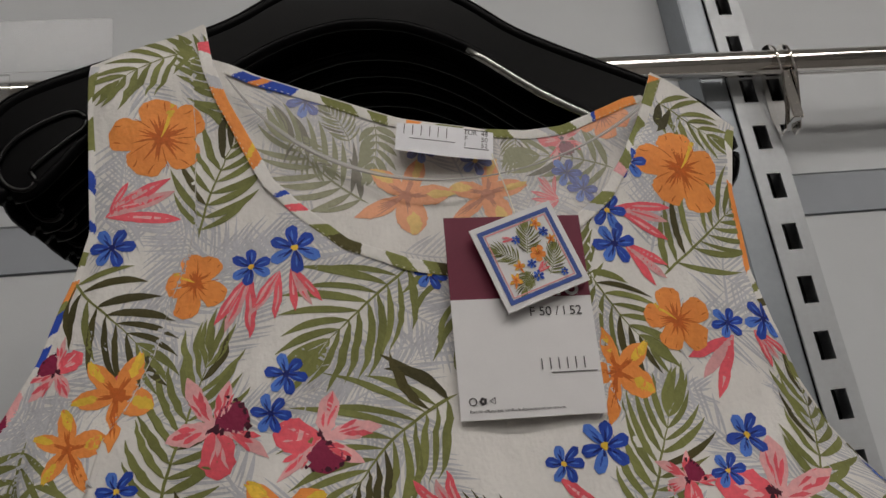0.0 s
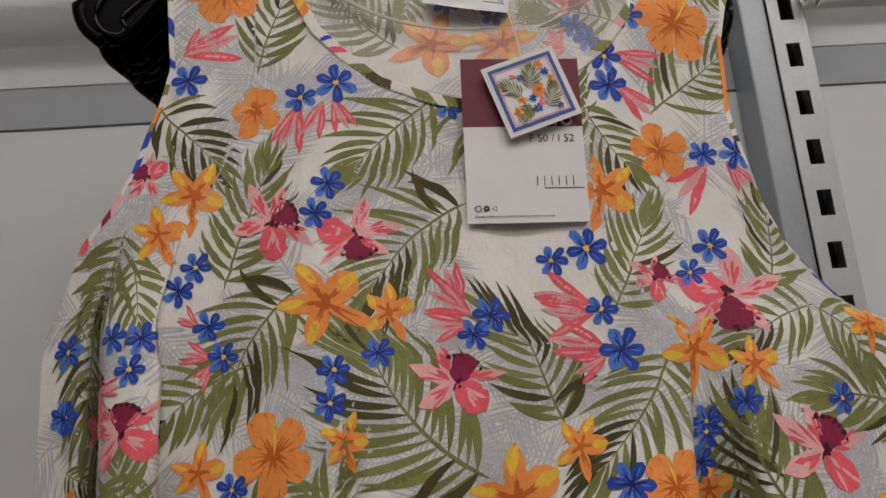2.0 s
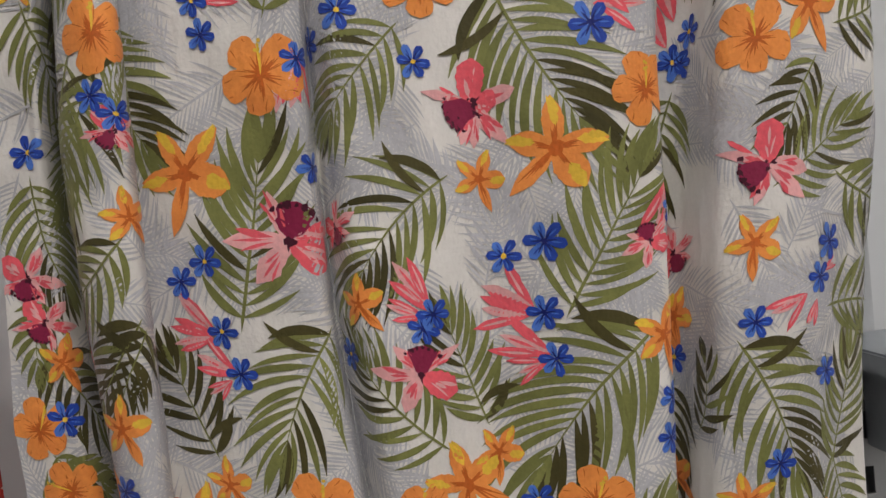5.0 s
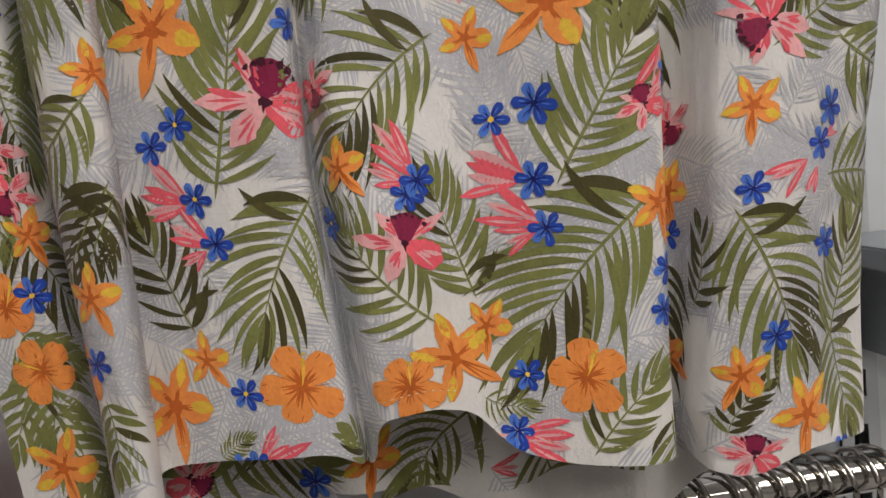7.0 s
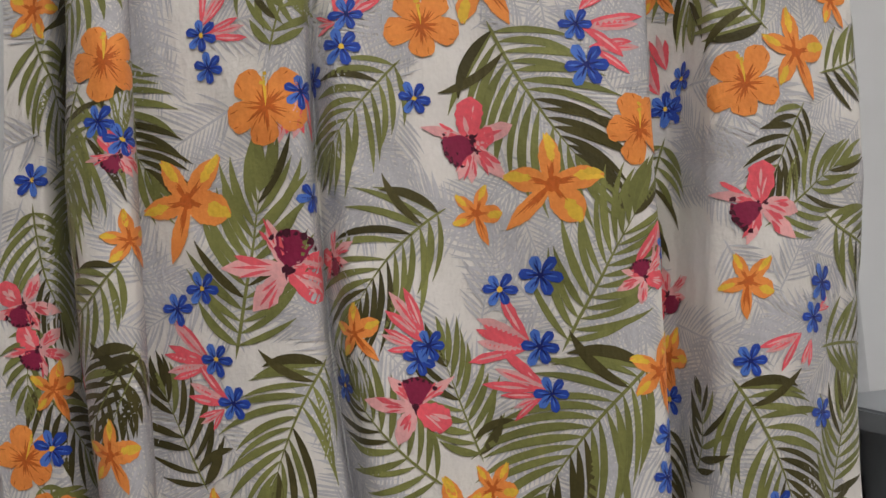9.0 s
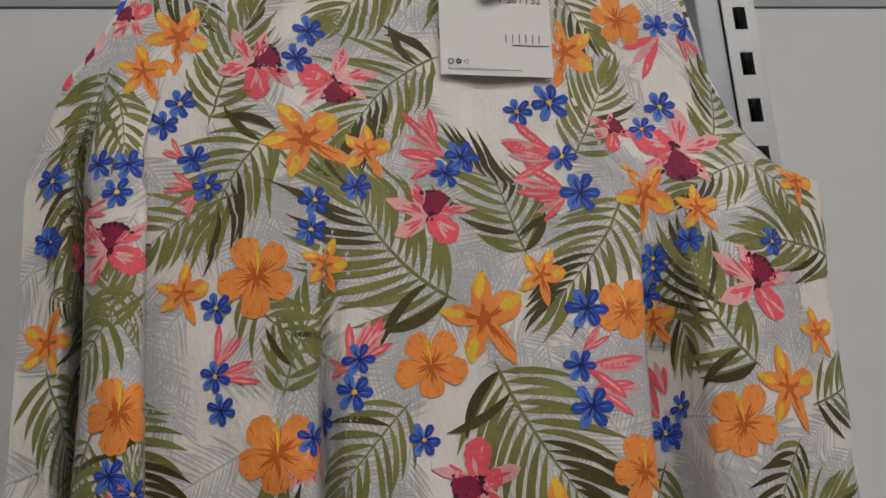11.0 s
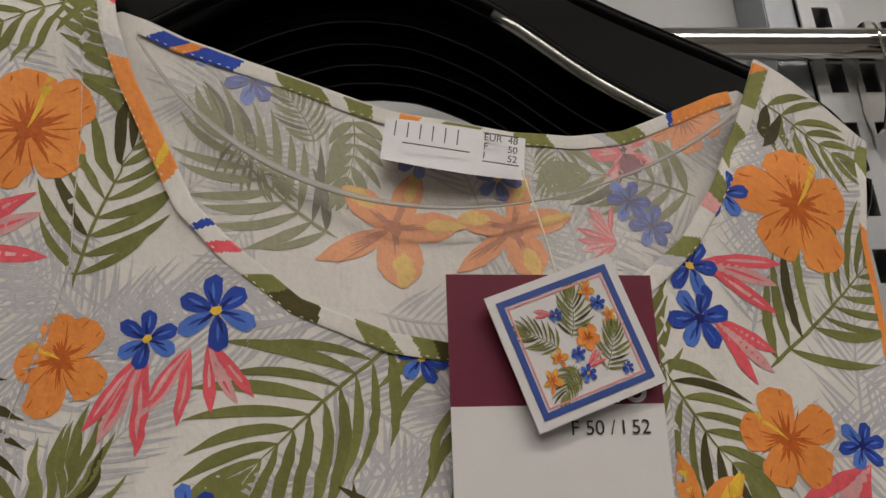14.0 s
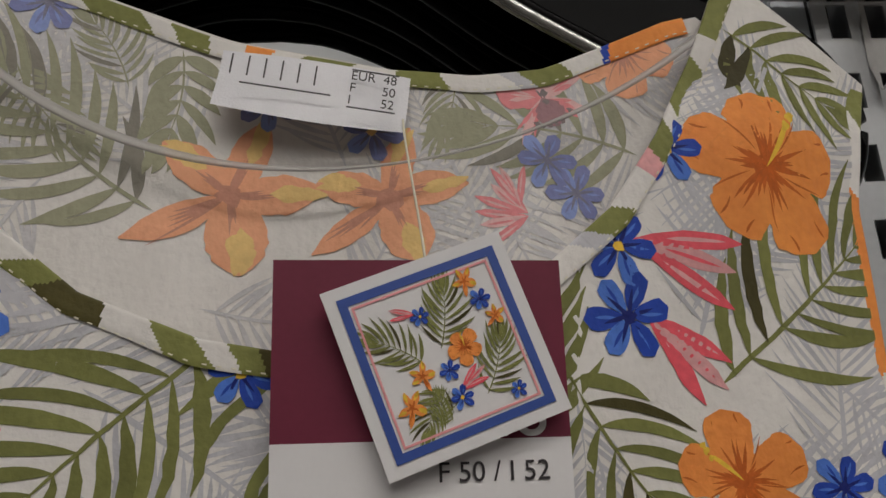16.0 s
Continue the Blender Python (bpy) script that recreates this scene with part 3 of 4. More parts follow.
def frond(length, ang, rnd, wide=0.55, dark=0.25, curve=0.5, mat="olive", layer=2.0, side=0, cross=0):
    """A palm frond: a bent stem with pairs of long leaflets. side: the side with dark leaflets towards the tip (2: both);
    cross: the side on which two broad dark leaflets cross near the foot."""
    m = Motif()
    fine = mat == "grey"
    gap = 0.0031 if fine else max(0.0063 if length > 0.03 else length * 0.1, length * 0.062)
    n = max(7, int(length / gap))
    x, y, a = 0.0, 0.0, ang - curve / 2
    m.blade((0, 0), ang - curve / 2, length, length * 0.020, mat, layer + 0.5, curve, 0.1, 14)
    stem = []
    for i in range(15):
        stem.append((x, y, a))
        a += curve / 14
        x += math.cos(a) * length / 14
        y += math.sin(a) * length / 14
    width = 0.0014 if fine else min(0.0047, max(0.0038, length * 0.046) if length > 0.03 else length * 0.058)
    for i in range(n):
        t = 0.08 + 0.90 * i / (n - 1)
        k = min(int(t * 14), 13)
        f = t * 14 - k
        px, py, pa = [stem[k][q] * (1 - f) + stem[k + 1][q] * f for q in range(3)]
        spread = 1.0 - 0.45 * t * t if fine else 1.22 - 0.86 * t * t
        ln = length * wide * (math.sin(math.pi * (0.22 + 0.60 * t)) * 0.82 + 0.18) * rnd.uniform(0.9, 1.08)
        for sgn in (-1, 1):
            if rnd.random() < 0.03:
                continue
            c = mat
            if mat == "olive":
                if side == 2:
                    chance = 0.8
                elif side:
                    chance = 0.9 * (t > 0.5) if sgn == side else 0.06
                else:
                    chance = dark * 0.3
                c = "dark" if rnd.random() < chance else mat
            m.blade((px, py), pa + sgn * spread * rnd.uniform(0.93, 1.07), ln * rnd.uniform(0.88, 1.08), width * rnd.uniform(0.78, 1.15), c, layer + (0.1 if sgn > 0 else 0.2) + 0.02 * (i % 4), -sgn * (rnd.uniform(0.05, 0.3) if fine else rnd.uniform(0.35, 0.8)), 0.42, 7 if fine else 12, 1, 0.0 if fine else 0.06, rnd)
    if cross:
        for t, spread, bend, grow in ((0.10, 1.40, -0.9, 1.45), (0.26, 1.15, 0.7, 1.25)):
            k = int(t * 14)
            px, py, pa = stem[k]
            m.blade((px, py), pa + cross * spread, length * wide * 0.72, width * grow, "dark", layer + 1.3 + 0.4 * t, cross * bend, 0.5, 11, 1, 0.05, rnd)
    m.blade(stem[13][:2], stem[13][2], length * wide * 0.55, width * 0.9, mat, layer + 0.3, 0.2, 0.42, 8)
    return m


LIFT = 0.00018
STEP = 0.000028


CHEST = int((1.345 - ROWS_Z[0]) / (ROWS_Z[1] - ROWS_Z[0]))


def lay(m, x, z, name, parent=None, at_s=None):
    """Lays a motif on the front sheet, its middle at x and z, and joins it as one object."""
    s0 = find_s(x, z) if at_s is None else at_s
    v = np.array(m.v)
    zz = z + v[:, 1]
    zc = np.clip(zz, ROWS_Z[0], ROWS_Z[-1])
    # the motif's upright line follows the folds below the chest and hangs plumb above it
    rf = np.clip((zc - ROWS_Z[0]) / (ROWS_Z[1] - ROWS_Z[0]), 0, len(ROWS_Z) - 1.001)
    plumb = z > 1.36 and at_s is None
    anchor = {}
    for i in range(int(rf.min()), int(rf.max()) + 2):
        q = max(i, CHEST)
        si = float(np.argmin(np.abs(SX[q] - x) + np.clip(SY[q] - PLANE, 0, 1) * 0.08)) if plumb else s0
        anchor[i] = np.interp(si, S_ALL, ARC[i])
    s = np.empty(len(v))
    for k in range(len(v)):
        i = int(rf[k])
        f = rf[k] - i
        s[k] = (1 - f) * np.interp(anchor[i] + v[k, 0], ARC[i], S_ALL) + f * np.interp(anchor[i + 1] + v[k, 0], ARC[i + 1], S_ALL)
    top, hem = np.interp(s, S_ALL, z_top), np.interp(s, S_ALL, z_hem)
    out = (zz > top) | (zz < hem) | (s <= 0) | (s >= NS - 1)
    zf = np.clip(zz, hem, top)
    layer = np.array(m.l)
    layer = np.where(layer > 4, 4 + (layer - 4) * 0.55, layer) + 0.06 * (len(taken) % 9)
    lift = (LIFT + STEP * layer) * (1 + 1.2 * smooth01((1.44 - zf) / 0.1))
    p = np.stack([table(SX, zf, s) + lift * table(NX, zf, s), table(SY, zf, s) + lift * table(NY, zf, s), zf], 1)
    keep = [i for i, f in enumerate(m.f) if not all(out[k] for k in f)]
    if not keep:
        return None
    used = sorted({m.m[i] for i in keep})
    return link_mesh(name, p, [m.f[i] for i in keep], [PRINT[NAMES[k]] for k in used], parent or front_panel, index=[used.index(m.m[i]) for i in keep])


def lay_back(m, x, z, name):
    """The same on the back panel, on its inner side, which faces the neck opening."""
    v = np.array(m.v)
    xx, zz = x + v[:, 0], z + v[:, 1]
    top = BACK_TOP(xx)
    out = (zz > top) | (xx < np.maximum(LEFT(zz) + 0.008, np.where(zz < 1.42, -0.238, -0.27))) | (xx > np.minimum(RIGHT(zz) - 0.008, 0.205))
    xx = np.clip(xx, np.maximum(LEFT(zz) + 0.008, np.where(zz < 1.42, -0.238, -0.27)), np.minimum(RIGHT(zz) - 0.008, 0.205))
    zf = np.clip(zz, 0.902, top)
    lift = LIFT + STEP * np.array(m.l)
    p = np.stack([xx, back_depth(xx, zf) - lift, zf], 1)
    keep = [i for i, f in enumerate(m.f) if not all(out[k] for k in f)]
    used = sorted({m.m[i] for i in keep})
    return link_mesh(name, p, [m.f[i] for i in keep], [(FADED if z > 1.3 else PRINT)[NAMES[k]] for k in used], back_panel, index=[used.index(m.m[i]) for i in keep])


rng = random.Random(7)
taken = []
MAKERS = {"hibiscus": hibiscus, "lily": lily, "orchid": orchid, "blue": blue_flower, "spray": pink_spray, "frond": frond}


def print_rows(kind, rows, put=lay):
    """rows: x and z of the motif's foot in millimetres, then the way and reach of its tip."""
    for x, z, dx, dz in rows:
        size, ang = math.hypot(dx, dz) / 1000, math.atan2(dz, dx)
        if kind == "frond":
            m = frond(size * 1.12, ang, rng, 0.56, 0.34, rng.choice((-0.55, 0.55)))
            taken.append((x / 1000 + dx / 2000, z / 1000 + dz / 2000, size * 0.42))
        else:
            size = max(size, {"orchid": 0.0095, "blue": 0.0088, "lily": 0.0150, "spray": 0.012, "hibiscus": 0.0180}[kind])
            size *= {"orchid": 1.65, "blue": 1.08, "lily": 1.05, "spray": 1.0, "hibiscus": 1.0}[kind]
            m = MAKERS[kind](size, ang, rng)
            taken.append((x / 1000, z / 1000, size * 0.8))
        put(m, x / 1000, z / 1000, {"hibiscus": "hibiscus_print", "lily": "lily_print", "orchid": "orchid_print", "blue": "blue_flower_print", "spray": "pink_leaf_print", "frond": "palm_frond_print"}[kind])


def frond_rows(rows):
    """rows: foot, reach to the tip (millimetres), bend, dark side, crossing side, breadth (hundredths)."""
    for x, z, dx, dz, bend, side, cross, wide in rows:
        size, bend = math.hypot(dx, dz) / 1000, bend / 100
        m = frond(size * 0.95 * (1 + bend * bend / 24), math.atan2(dz, dx), rng, wide / 100, 0.2, bend, side=side, cross=cross)
        taken.append((x / 1000 + dx / 2000, z / 1000 + dz / 2000, size * 0.42))
        lay(m, x / 1000, z / 1000, "palm_frond_print")


print_rows("hibiscus", [(-167, 1620, 12, 24), (-151, 1536, -14, 9), (119, 1581, 18, 21), (95, 1493, -10, 12)])
print_rows("hibiscus", [(-144, 1329, 3, 23), (-50, 1271, -1, 20), (-217, 1257, 3, 20), (-137, 1229, 2, 23), (69, 1295, -2, 19), (129, 1225, -1, 21), (67, 1203, 4, 19), (-252, 1285, -2, 14)])
print_rows("hibiscus", [(-130, 995, 7, 20), (20, 981, 10, 18), (-76, 988, 3, 15), (-238, 1012, 0, 11), (-284, 1049, 5, 11)])
print_rows("lily", [(-187, 1482, 12, 17), (-208, 1459, 0, 18), (-114, 1411, -10, 24), (-78, 1403, 2, 16), (55, 1468, 18, 14), (93, 1368, 14, 17), (126, 1357, -1, 12)])
print_rows("lily", [(-188, 1323, 2, 16), (-16, 1296, -8, 25), (20, 1320, 5, 15), (-107, 1333, 2, 8), (95, 1290, -1, 9), (165, 1243, -1, 24), (197, 1276, -2, 12), (203, 1377, 4, 7)])
print_rows("lily", [(-183, 1183, 18, 21), (-210, 1162, -1, 15), (15, 1176, 26, 8), (-26, 1164, 5, 14), (119, 1114, 10, 13), (-98, 1104, 0, 13), (66, 1069, 4, 19), (85, 1069, 2, 11), (-266, 1086, 2, 15), (-227, 1053, 0, 17), (-179, 1011, 1, 14)])
print_rows("lily", [(-200, 986, 8, 24), (-31, 1013, 8, 11), (-50, 999, -6, 23), (103, 971, 14, 9), (139, 945, 15, 16), (-268, 957, 6, 21)])
print_rows("orchid", [(-142, 1461, 14, 6), (-94, 1451, 1, -15), (-43, 1360, 6, 14), (121, 1398, 0, -20), (-242, 1370, 6, 12), (-225, 1347, 3, 15), (-216, 1497, -7, 6), (78, 1412, 5, 4)])
print_rows("orchid", [(154, 1307, 10, 15), (-25, 1199, -9, 4)])
print_rows("orchid", [(-26, 1205, -14, -7), (-131, 1142, 6, 18), (-106, 1146, 3, -9), (62, 1121, -2, 9), (82, 1112, -3, -8), (130, 1156, -14, -7), (-70, 1063, 3, 14), (-213, 1207, -5, -8), (-282, 1135, -3, -12)])
print_rows("orchid", [(-85, 948, 5, 8), (-46, 949, 5, 11), (106, 926, 2, 11), (-245, 1099, 6, 1)])
print_rows("blue", [(-191, 1558, 11, -1), (-123, 1540, 1, 10), (-101, 1548, -1, 12), (-33, 1529, 8, -2), (69, 1558, 7, 8), (69, 1538, 12, 0), (88, 1587, 6, 9), (123, 1489, 8, 1), (145, 1490, 5, 10), (-109, 1483, 9, -3), (-117, 1465, 6, -1), (-187, 1438, 9, -1), (-197, 1425, 3, -2), (-180, 1403, 6, 0), (-172, 1385, 6, -1), (-215, 1398, 9, 1), (-221, 1381, 9, 0), (-232, 1400, 5, 1), (-264, 1360, 5, 1)])
print_rows("blue", [(19, 1426, 9, -1), (40, 1432, 12, 2), (117, 1430, 11, 0), (101, 1414, 9, 0), (-21, 1396, 10, -1), (-31, 1386, 7, 0), (44, 1395, 9, 0), (52, 1371, 13, -1), (-85, 1380, 6, 0), (-110, 1372, 4, 0), (-113, 1354, 4, -3), (95, 1328, 6, 0), (117, 1337, 3, 0), (173, 1334, 9, 0), (195, 1404, 6, -7)])
print_rows("blue", [(-169, 1313, 6, -2), (-170, 1274, 5, -2), (-166, 1255, 7, -3), (46, 1298, 12, -1), (94, 1322, 7, 0), (90, 1306, 8, -1), (37, 1265, 9, -1), (41, 1241, 12, -1), (-90, 1277, 8, 0), (-94, 1259, 10, -2), (-57, 1230, 9, -1), (-110, 1246, 4, -2), (-118, 1236, 3, -1), (103, 1220, 8, -1), (107, 1237, 4, 1), (84, 1205, 4, -2), (-211, 1215, 6, -1), (-248, 1244, 2, -3), (-266, 1360, 4, -2)])
print_rows("blue", [(-179, 1135, 9, -1), (-194, 1125, 7, -1), (-174, 1096, 7, -1), (-166, 1072, 9, -1), (-18, 1121, 9, -1), (5, 1127, 11, -2), (1, 1088, 10, -1), (6, 1062, 9, -2), (-60, 1094, 8, -1), (-65, 1087, 5, -2), (-105, 1076, 3, -1), (-116, 1179, 2, -3), (76, 1138, 1, -3), (67, 1034, 2, -2), (63, 1012, 4, -1)])
print_rows("blue", [(166, 1110, 10, -2), (157, 1091, 8, -1), (159, 1037, 5, -1), (114, 1071, 4, 0), (123, 991, 9, -1), (-269, 1054, 10, -2), (-230, 1019, 7, -2), (-159, 993, 7, -1), (-11, 984, 7, -1), (-222, 1225, 6, -1), (76, 1046, 2, -2)])
print_rows("blue", [(-20, 954, 4, -1), (-22, 941, 3, -1), (-169, 952, 6, -2), (-158, 953, 4, -1), (164, 917, 3, 0)])
print_rows("spray", [(-195, 1576, 36, 9), (-193, 1579, 17, 12), (-122, 1536, -15, -30), (-103, 1538, 7, -22), (-109, 1536, -11, -22), (74, 1560, 30, -11), (75, 1538, 20, -19), (124, 1482, -26, -24), (137, 1484, 15, -19), (38, 1399, -32, 12), (40, 1393, -31, 1), (44, 1372, -34, 10), (42, 1368, -20, -11), (-185, 1403, -13, 9), (-179, 1385, -19, 6), (-179, 1381, -9, -12), (-31, 1397, -24, 15), (-36, 1401, -9, 29), (-32, 1392, -25, -1)])
print_rows("spray", [(-169, 1279, 12, 21), (-168, 1274, 25, 0), (40, 1273, 14, 11), (40, 1264, 33, -7), (43, 1251, 26, -5), (-95, 1273, 9, 29), (-93, 1275, 21, 20), (-96, 1272, -14, 1), (97, 1231, -12, 21), (-193, 1481, 17, 11)])
print_rows("spray", [(-177, 1095, -24, 19), (-178, 1093, -26, -1), (-168, 1072, -26, 14), (-170, 1069, -14, -8), (-4, 1090, -29, 23), (-6, 1087, -32, 5), (3, 1065, -30, 14), (1, 1061, -21, -5), (-61, 1096, -16, 30), (-63, 1093, -21, 7), (-122, 1239, -8, -30), (-116, 1239, -5, -35), (147, 1083, -23, -12), (153, 1079, -7, -17), (161, 1094, 11, 5)])
print_rows("spray", [(-18, 953, 27, -1), (-19, 950, 33, -12), (-157, 956, 16, 18), (-156, 954, 31, 1), (74, 1152, -7, -35)])
frond_rows([(-149, 1560, 24, 61, -38, 0, 0, 58), (-40, 1536, -56, -44, 11, 0, 0, 66), (48, 1525, 32, -47, 17, -1, 0, 62), (93, 1518, 64, 46, 4, 0, 0, 60), (-215, 1544, 44, -45, -23, 2, 0, 60), (-150, 1680, -45, -23, 55, 0, 0, 62), (116, 1630, 39, -28, 23, 0, -1, 60), (-27, 1465, -65, -48, 68, 1, -1, 64), (-127, 1421, -47, -60, 69, 1, -1, 62), (-171, 1422, 30, 80, -10, 0, 0, 44)])
frond_rows([(50, 1393, 34, 60, 9, 0, 0, 55), (-30, 1307, -75, 80, -73, 1, 1, 62), (16, 1331, -29, 68, -14, -1, -1, 56), (80, 1371, -48, -70, -36, -1, 0, 58), (148, 1255, -41, 79, -90, 1, 1, 56), (172, 1390, -53, -21, 42, 1, 0, 62), (171, 1388, 31, -37, -89, 0, 0, 70), (-133, 1258, 22, 60, -28, 0, 0, 50), (-62, 1252, -47, -52, 24, 0, 0, 62), (-11, 1272, 52, -92, 26, 1, -1, 60)])
frond_rows([(-210, 1270, 50, -76, 6, 1, -1, 60), (-221, 1242, -41, -70, -72, 0, 0, 50), (-163, 1095, 23, 102, 2, 0, 0, 50), (-44, 1168, -59, -54, 60, 1, -1, 66), (12, 1084, 52, 83, -9, 0, 0, 54), (-210, 1110, -37, -50, -22, 2, -1, 56), (-115, 1093, -42, -68, 37, 1, -1, 62), (-183, 1025, -24, 60, -16, 2, -1, 58), (-57, 1019, -48, 58, -41, 1, 0, 58), (-34, 1028, -19, 64, -6, 1, -1, 56)])
# dark leaflets of the frond at 88, 1007 paint the fold's shade
frond_rows([(64, 1076, -73, -77, 38, 1, -1, 64), (105, 1062, 39, -80, -32, 1, 1, 60), (131, 1143, 61, 37, -10, 0, 0, 56), (168, 1214, -31, -51, 11, 2, 0, 50), (88, 1007, 7, 45, 90, 2, 0, 50), (159, 980, 21, 70, 19, 0, 0, 50), (20, 937, 40, 44, -37, 0, 0, 50), (-209, 1104, -21, -43, 2, 2, -1, 56), (94, 937, 19, 27, -90, 2, 0, 55), (159, 991, 19, -60, -10, 0, 0, 55)])
frond_rows([(-37, 975, 25, -10, 58, 0, 0, 60), (-103, 933, -16, 35, 72, 0, 0, 50), (-275, 1015, -22, -47, -9, 0, 0, 60), (-178, 958, 19, 12, -18, 0, 0, 50), (-221, 1301, -5, 35, 12, 0, 0, 75), (-233, 1451, -25, -35, -28, 1, 0, 60), (-223, 1448, 7, -45, -14, 0, 0, 60)])
print_rows("frond", [(-228, 1466, -29, -49), (-245, 1330, -18, -34), (-246, 1305, -25, -23), (-265, 1331, 24, -11), (-232, 1249, -16, -70), (-273, 1122, -9, -35), (-278, 1035, 27, -21), (-272, 1035, -1, -55), (-228, 1001, 2, -35), (-289, 1007, 20, 15)])
print_rows("frond", [(-59, 1579, -39, 41), (-97, 1625, 14, -22), (-51, 1630, -4, -28), (86, 1592, -46, 10), (31, 1626, -5, -24), (-66, 1617, -10, 21)], lay_back)
print_rows("lily", [(-38, 1583, 25, -2), (8, 1580, 21, 6)], lay_back)
print_rows("blue", [(-26, 1612, 5, 3), (4, 1601, 6, -2), (57, 1591, 9, 0), (65, 1580, 7, 0), (-89, 1645, 10, 1), (-104, 1659, 5, -1)], lay_back)
print_rows("orchid", [(58, 1612, 3, -7)], lay_back)
print_rows("spray", [(49, 1574, -14, 10), (49, 1573, -16, -5), (47, 1576, -4, 14)], lay_back)
print_rows("hibiscus", [(86, 1628, 14, 5)], lay_back)

# more fronds where the cloth is still bare, then pale grey ones all over
for _ in range(2600):
    x, z = rng.uniform(-0.27, 0.22), rng.uniform(0.92, 1.66)
    if not (LEFT(z) < x < RIGHT(z) and z < TOP(x)):
        continue
    free = min(math.hypot(x - q, z - w) - r for q, w, r in taken)
    if free > 0.019:
        size = min(0.035 + free * 1.6, 0.085)
        ang = rng.uniform(0, 6.28)
        lay(frond(size, ang, rng, 0.5, 0.35, rng.choice((-0.6, 0.6))), x - math.cos(ang) * size / 2, z - math.sin(ang) * size / 2, "palm_frond_print")
        taken.append((x, z, size * 0.45))
for gz in range(22):
    z = 0.925 + gz * 0.035
    arcs = ARC[int((z - ROWS_Z[0]) / (ROWS_Z[1] - ROWS_Z[0]))]
    at = 0.012 + rng.uniform(0, 0.02)
    while at < arcs[-1]:
        sk = float(np.interp(at, arcs, S_ALL))
        zz = z + rng.uniform(-0.012, 0.012)
        if zz < z_top[int(sk)]:
            lay(frond(rng.uniform(0.05, 0.085), rng.uniform(0, 6.28), rng, 0.36, 0, rng.uniform(-0.4, 0.4), "grey", rng.uniform(-3.0, 1.0)), 0, zz, "grey_frond_print", None, sk)
        at += rng.uniform(0.036, 0.048)
# the folds that the flowers leave bare get fronds of their own
for gz in range(11):
    z = 0.95 + gz * 0.05
    row = int((z - ROWS_Z[0]) / (ROWS_Z[1] - ROWS_Z[0]))
    for sk in (108.0, 196.0):
        xq = float(SX[row, int(sk)])
        if min(math.hypot(xq - q, z - w) - r for q, w, r in taken) > 0.004:
            lay(frond(0.065, rng.uniform(3.6, 5.8), rng, 0.5, 0.35, rng.choice((-0.6, 0.6))), 0, z + 0.03, "palm_frond_print", None, sk)
# what shows in the deep fold; the lowest frond's dark leaflets stand for shade
for kind, z, size, ang in (("frond", 1.345, 0.075, 4.9), ("spray", 1.245, 0.022, 1.9), ("blue", 1.222, 0.011, 0.3), ("frond", 1.205, 0.070, 4.5), ("orchid", 1.109, 0.018, 5.2), ("lily", 1.072, 0.018, 1.2), ("blue", 1.047, 0.010, 0.0), ("frond", 1.035, 0.080, 4.6), ("lily", 0.975, 0.018, 2.0)):
    m = frond(size, ang, rng, 0.5, 0.3, 0.3, side=2 if z < 1.1 else 0) if kind == "frond" else MAKERS[kind](size, ang, rng)
    lay(m, 0, z, {"frond": "palm_frond", "spray": "pink_leaf", "blue": "blue_flower"}.get(kind, kind) + "_print", None, 436.0)
for gz in range(10):
    # the narrow strip at the side is printed all over
    z = 0.95 + gz * 0.048
    lay(frond(0.072, rng.uniform(4.1, 5.4), rng, 0.5, 0.2, rng.choice((-0.4, 0.4)), side=(0, 1, 2, 0, -1)[gz % 5]), 0, z + 0.05, "palm_frond_print", None, 18.0 + 26.0 * (gz % 2))
    kind = ("blue", "hibiscus", "lily", "orchid", "blue")[gz % 5]
    lay(MAKERS[kind]({"blue": 0.0105, "hibiscus": 0.018, "lily": 0.018, "orchid": 0.018}[kind], rng.uniform(0, 6.28), rng), 0, z + 0.015, {"blue": "blue_flower"}.get(kind, kind) + "_print", None, 44.0 - 26.0 * (gz % 2))
for gx in range(7):
    for gz in range(3):
        lay_back(frond(rng.uniform(0.05, 0.08), rng.uniform(0, 6.28), rng, 0.42, 0, 0.4, "grey", 0.0), -0.13 + gx * 0.042, 1.55 + gz * 0.04, "grey_frond_print")
for gx in range(26):
    x, z = -0.24 + (gx % 13) * 0.035, 0.925 + 0.035 * (gx // 13) + rng.uniform(-0.012, 0.012)
    kind = ("frond", "orchid", "frond", "blue", "lily", "frond", "spray")[gx % 7]
    a = rng.uniform(0, 6.28)
    lay_back(frond(0.075, a, rng, 0.55, 0.3, 0.4) if kind == "frond" else MAKERS[kind](0.011 if kind == "blue" else 0.020, a, rng), x, z, "palm_frond_print" if kind == "frond" else kind + "_print")
    lay_back(frond(0.06, rng.uniform(0, 6.28), rng, 0.36, 0, 0.3, "grey", 0.0), x, z, "grey_frond_print")


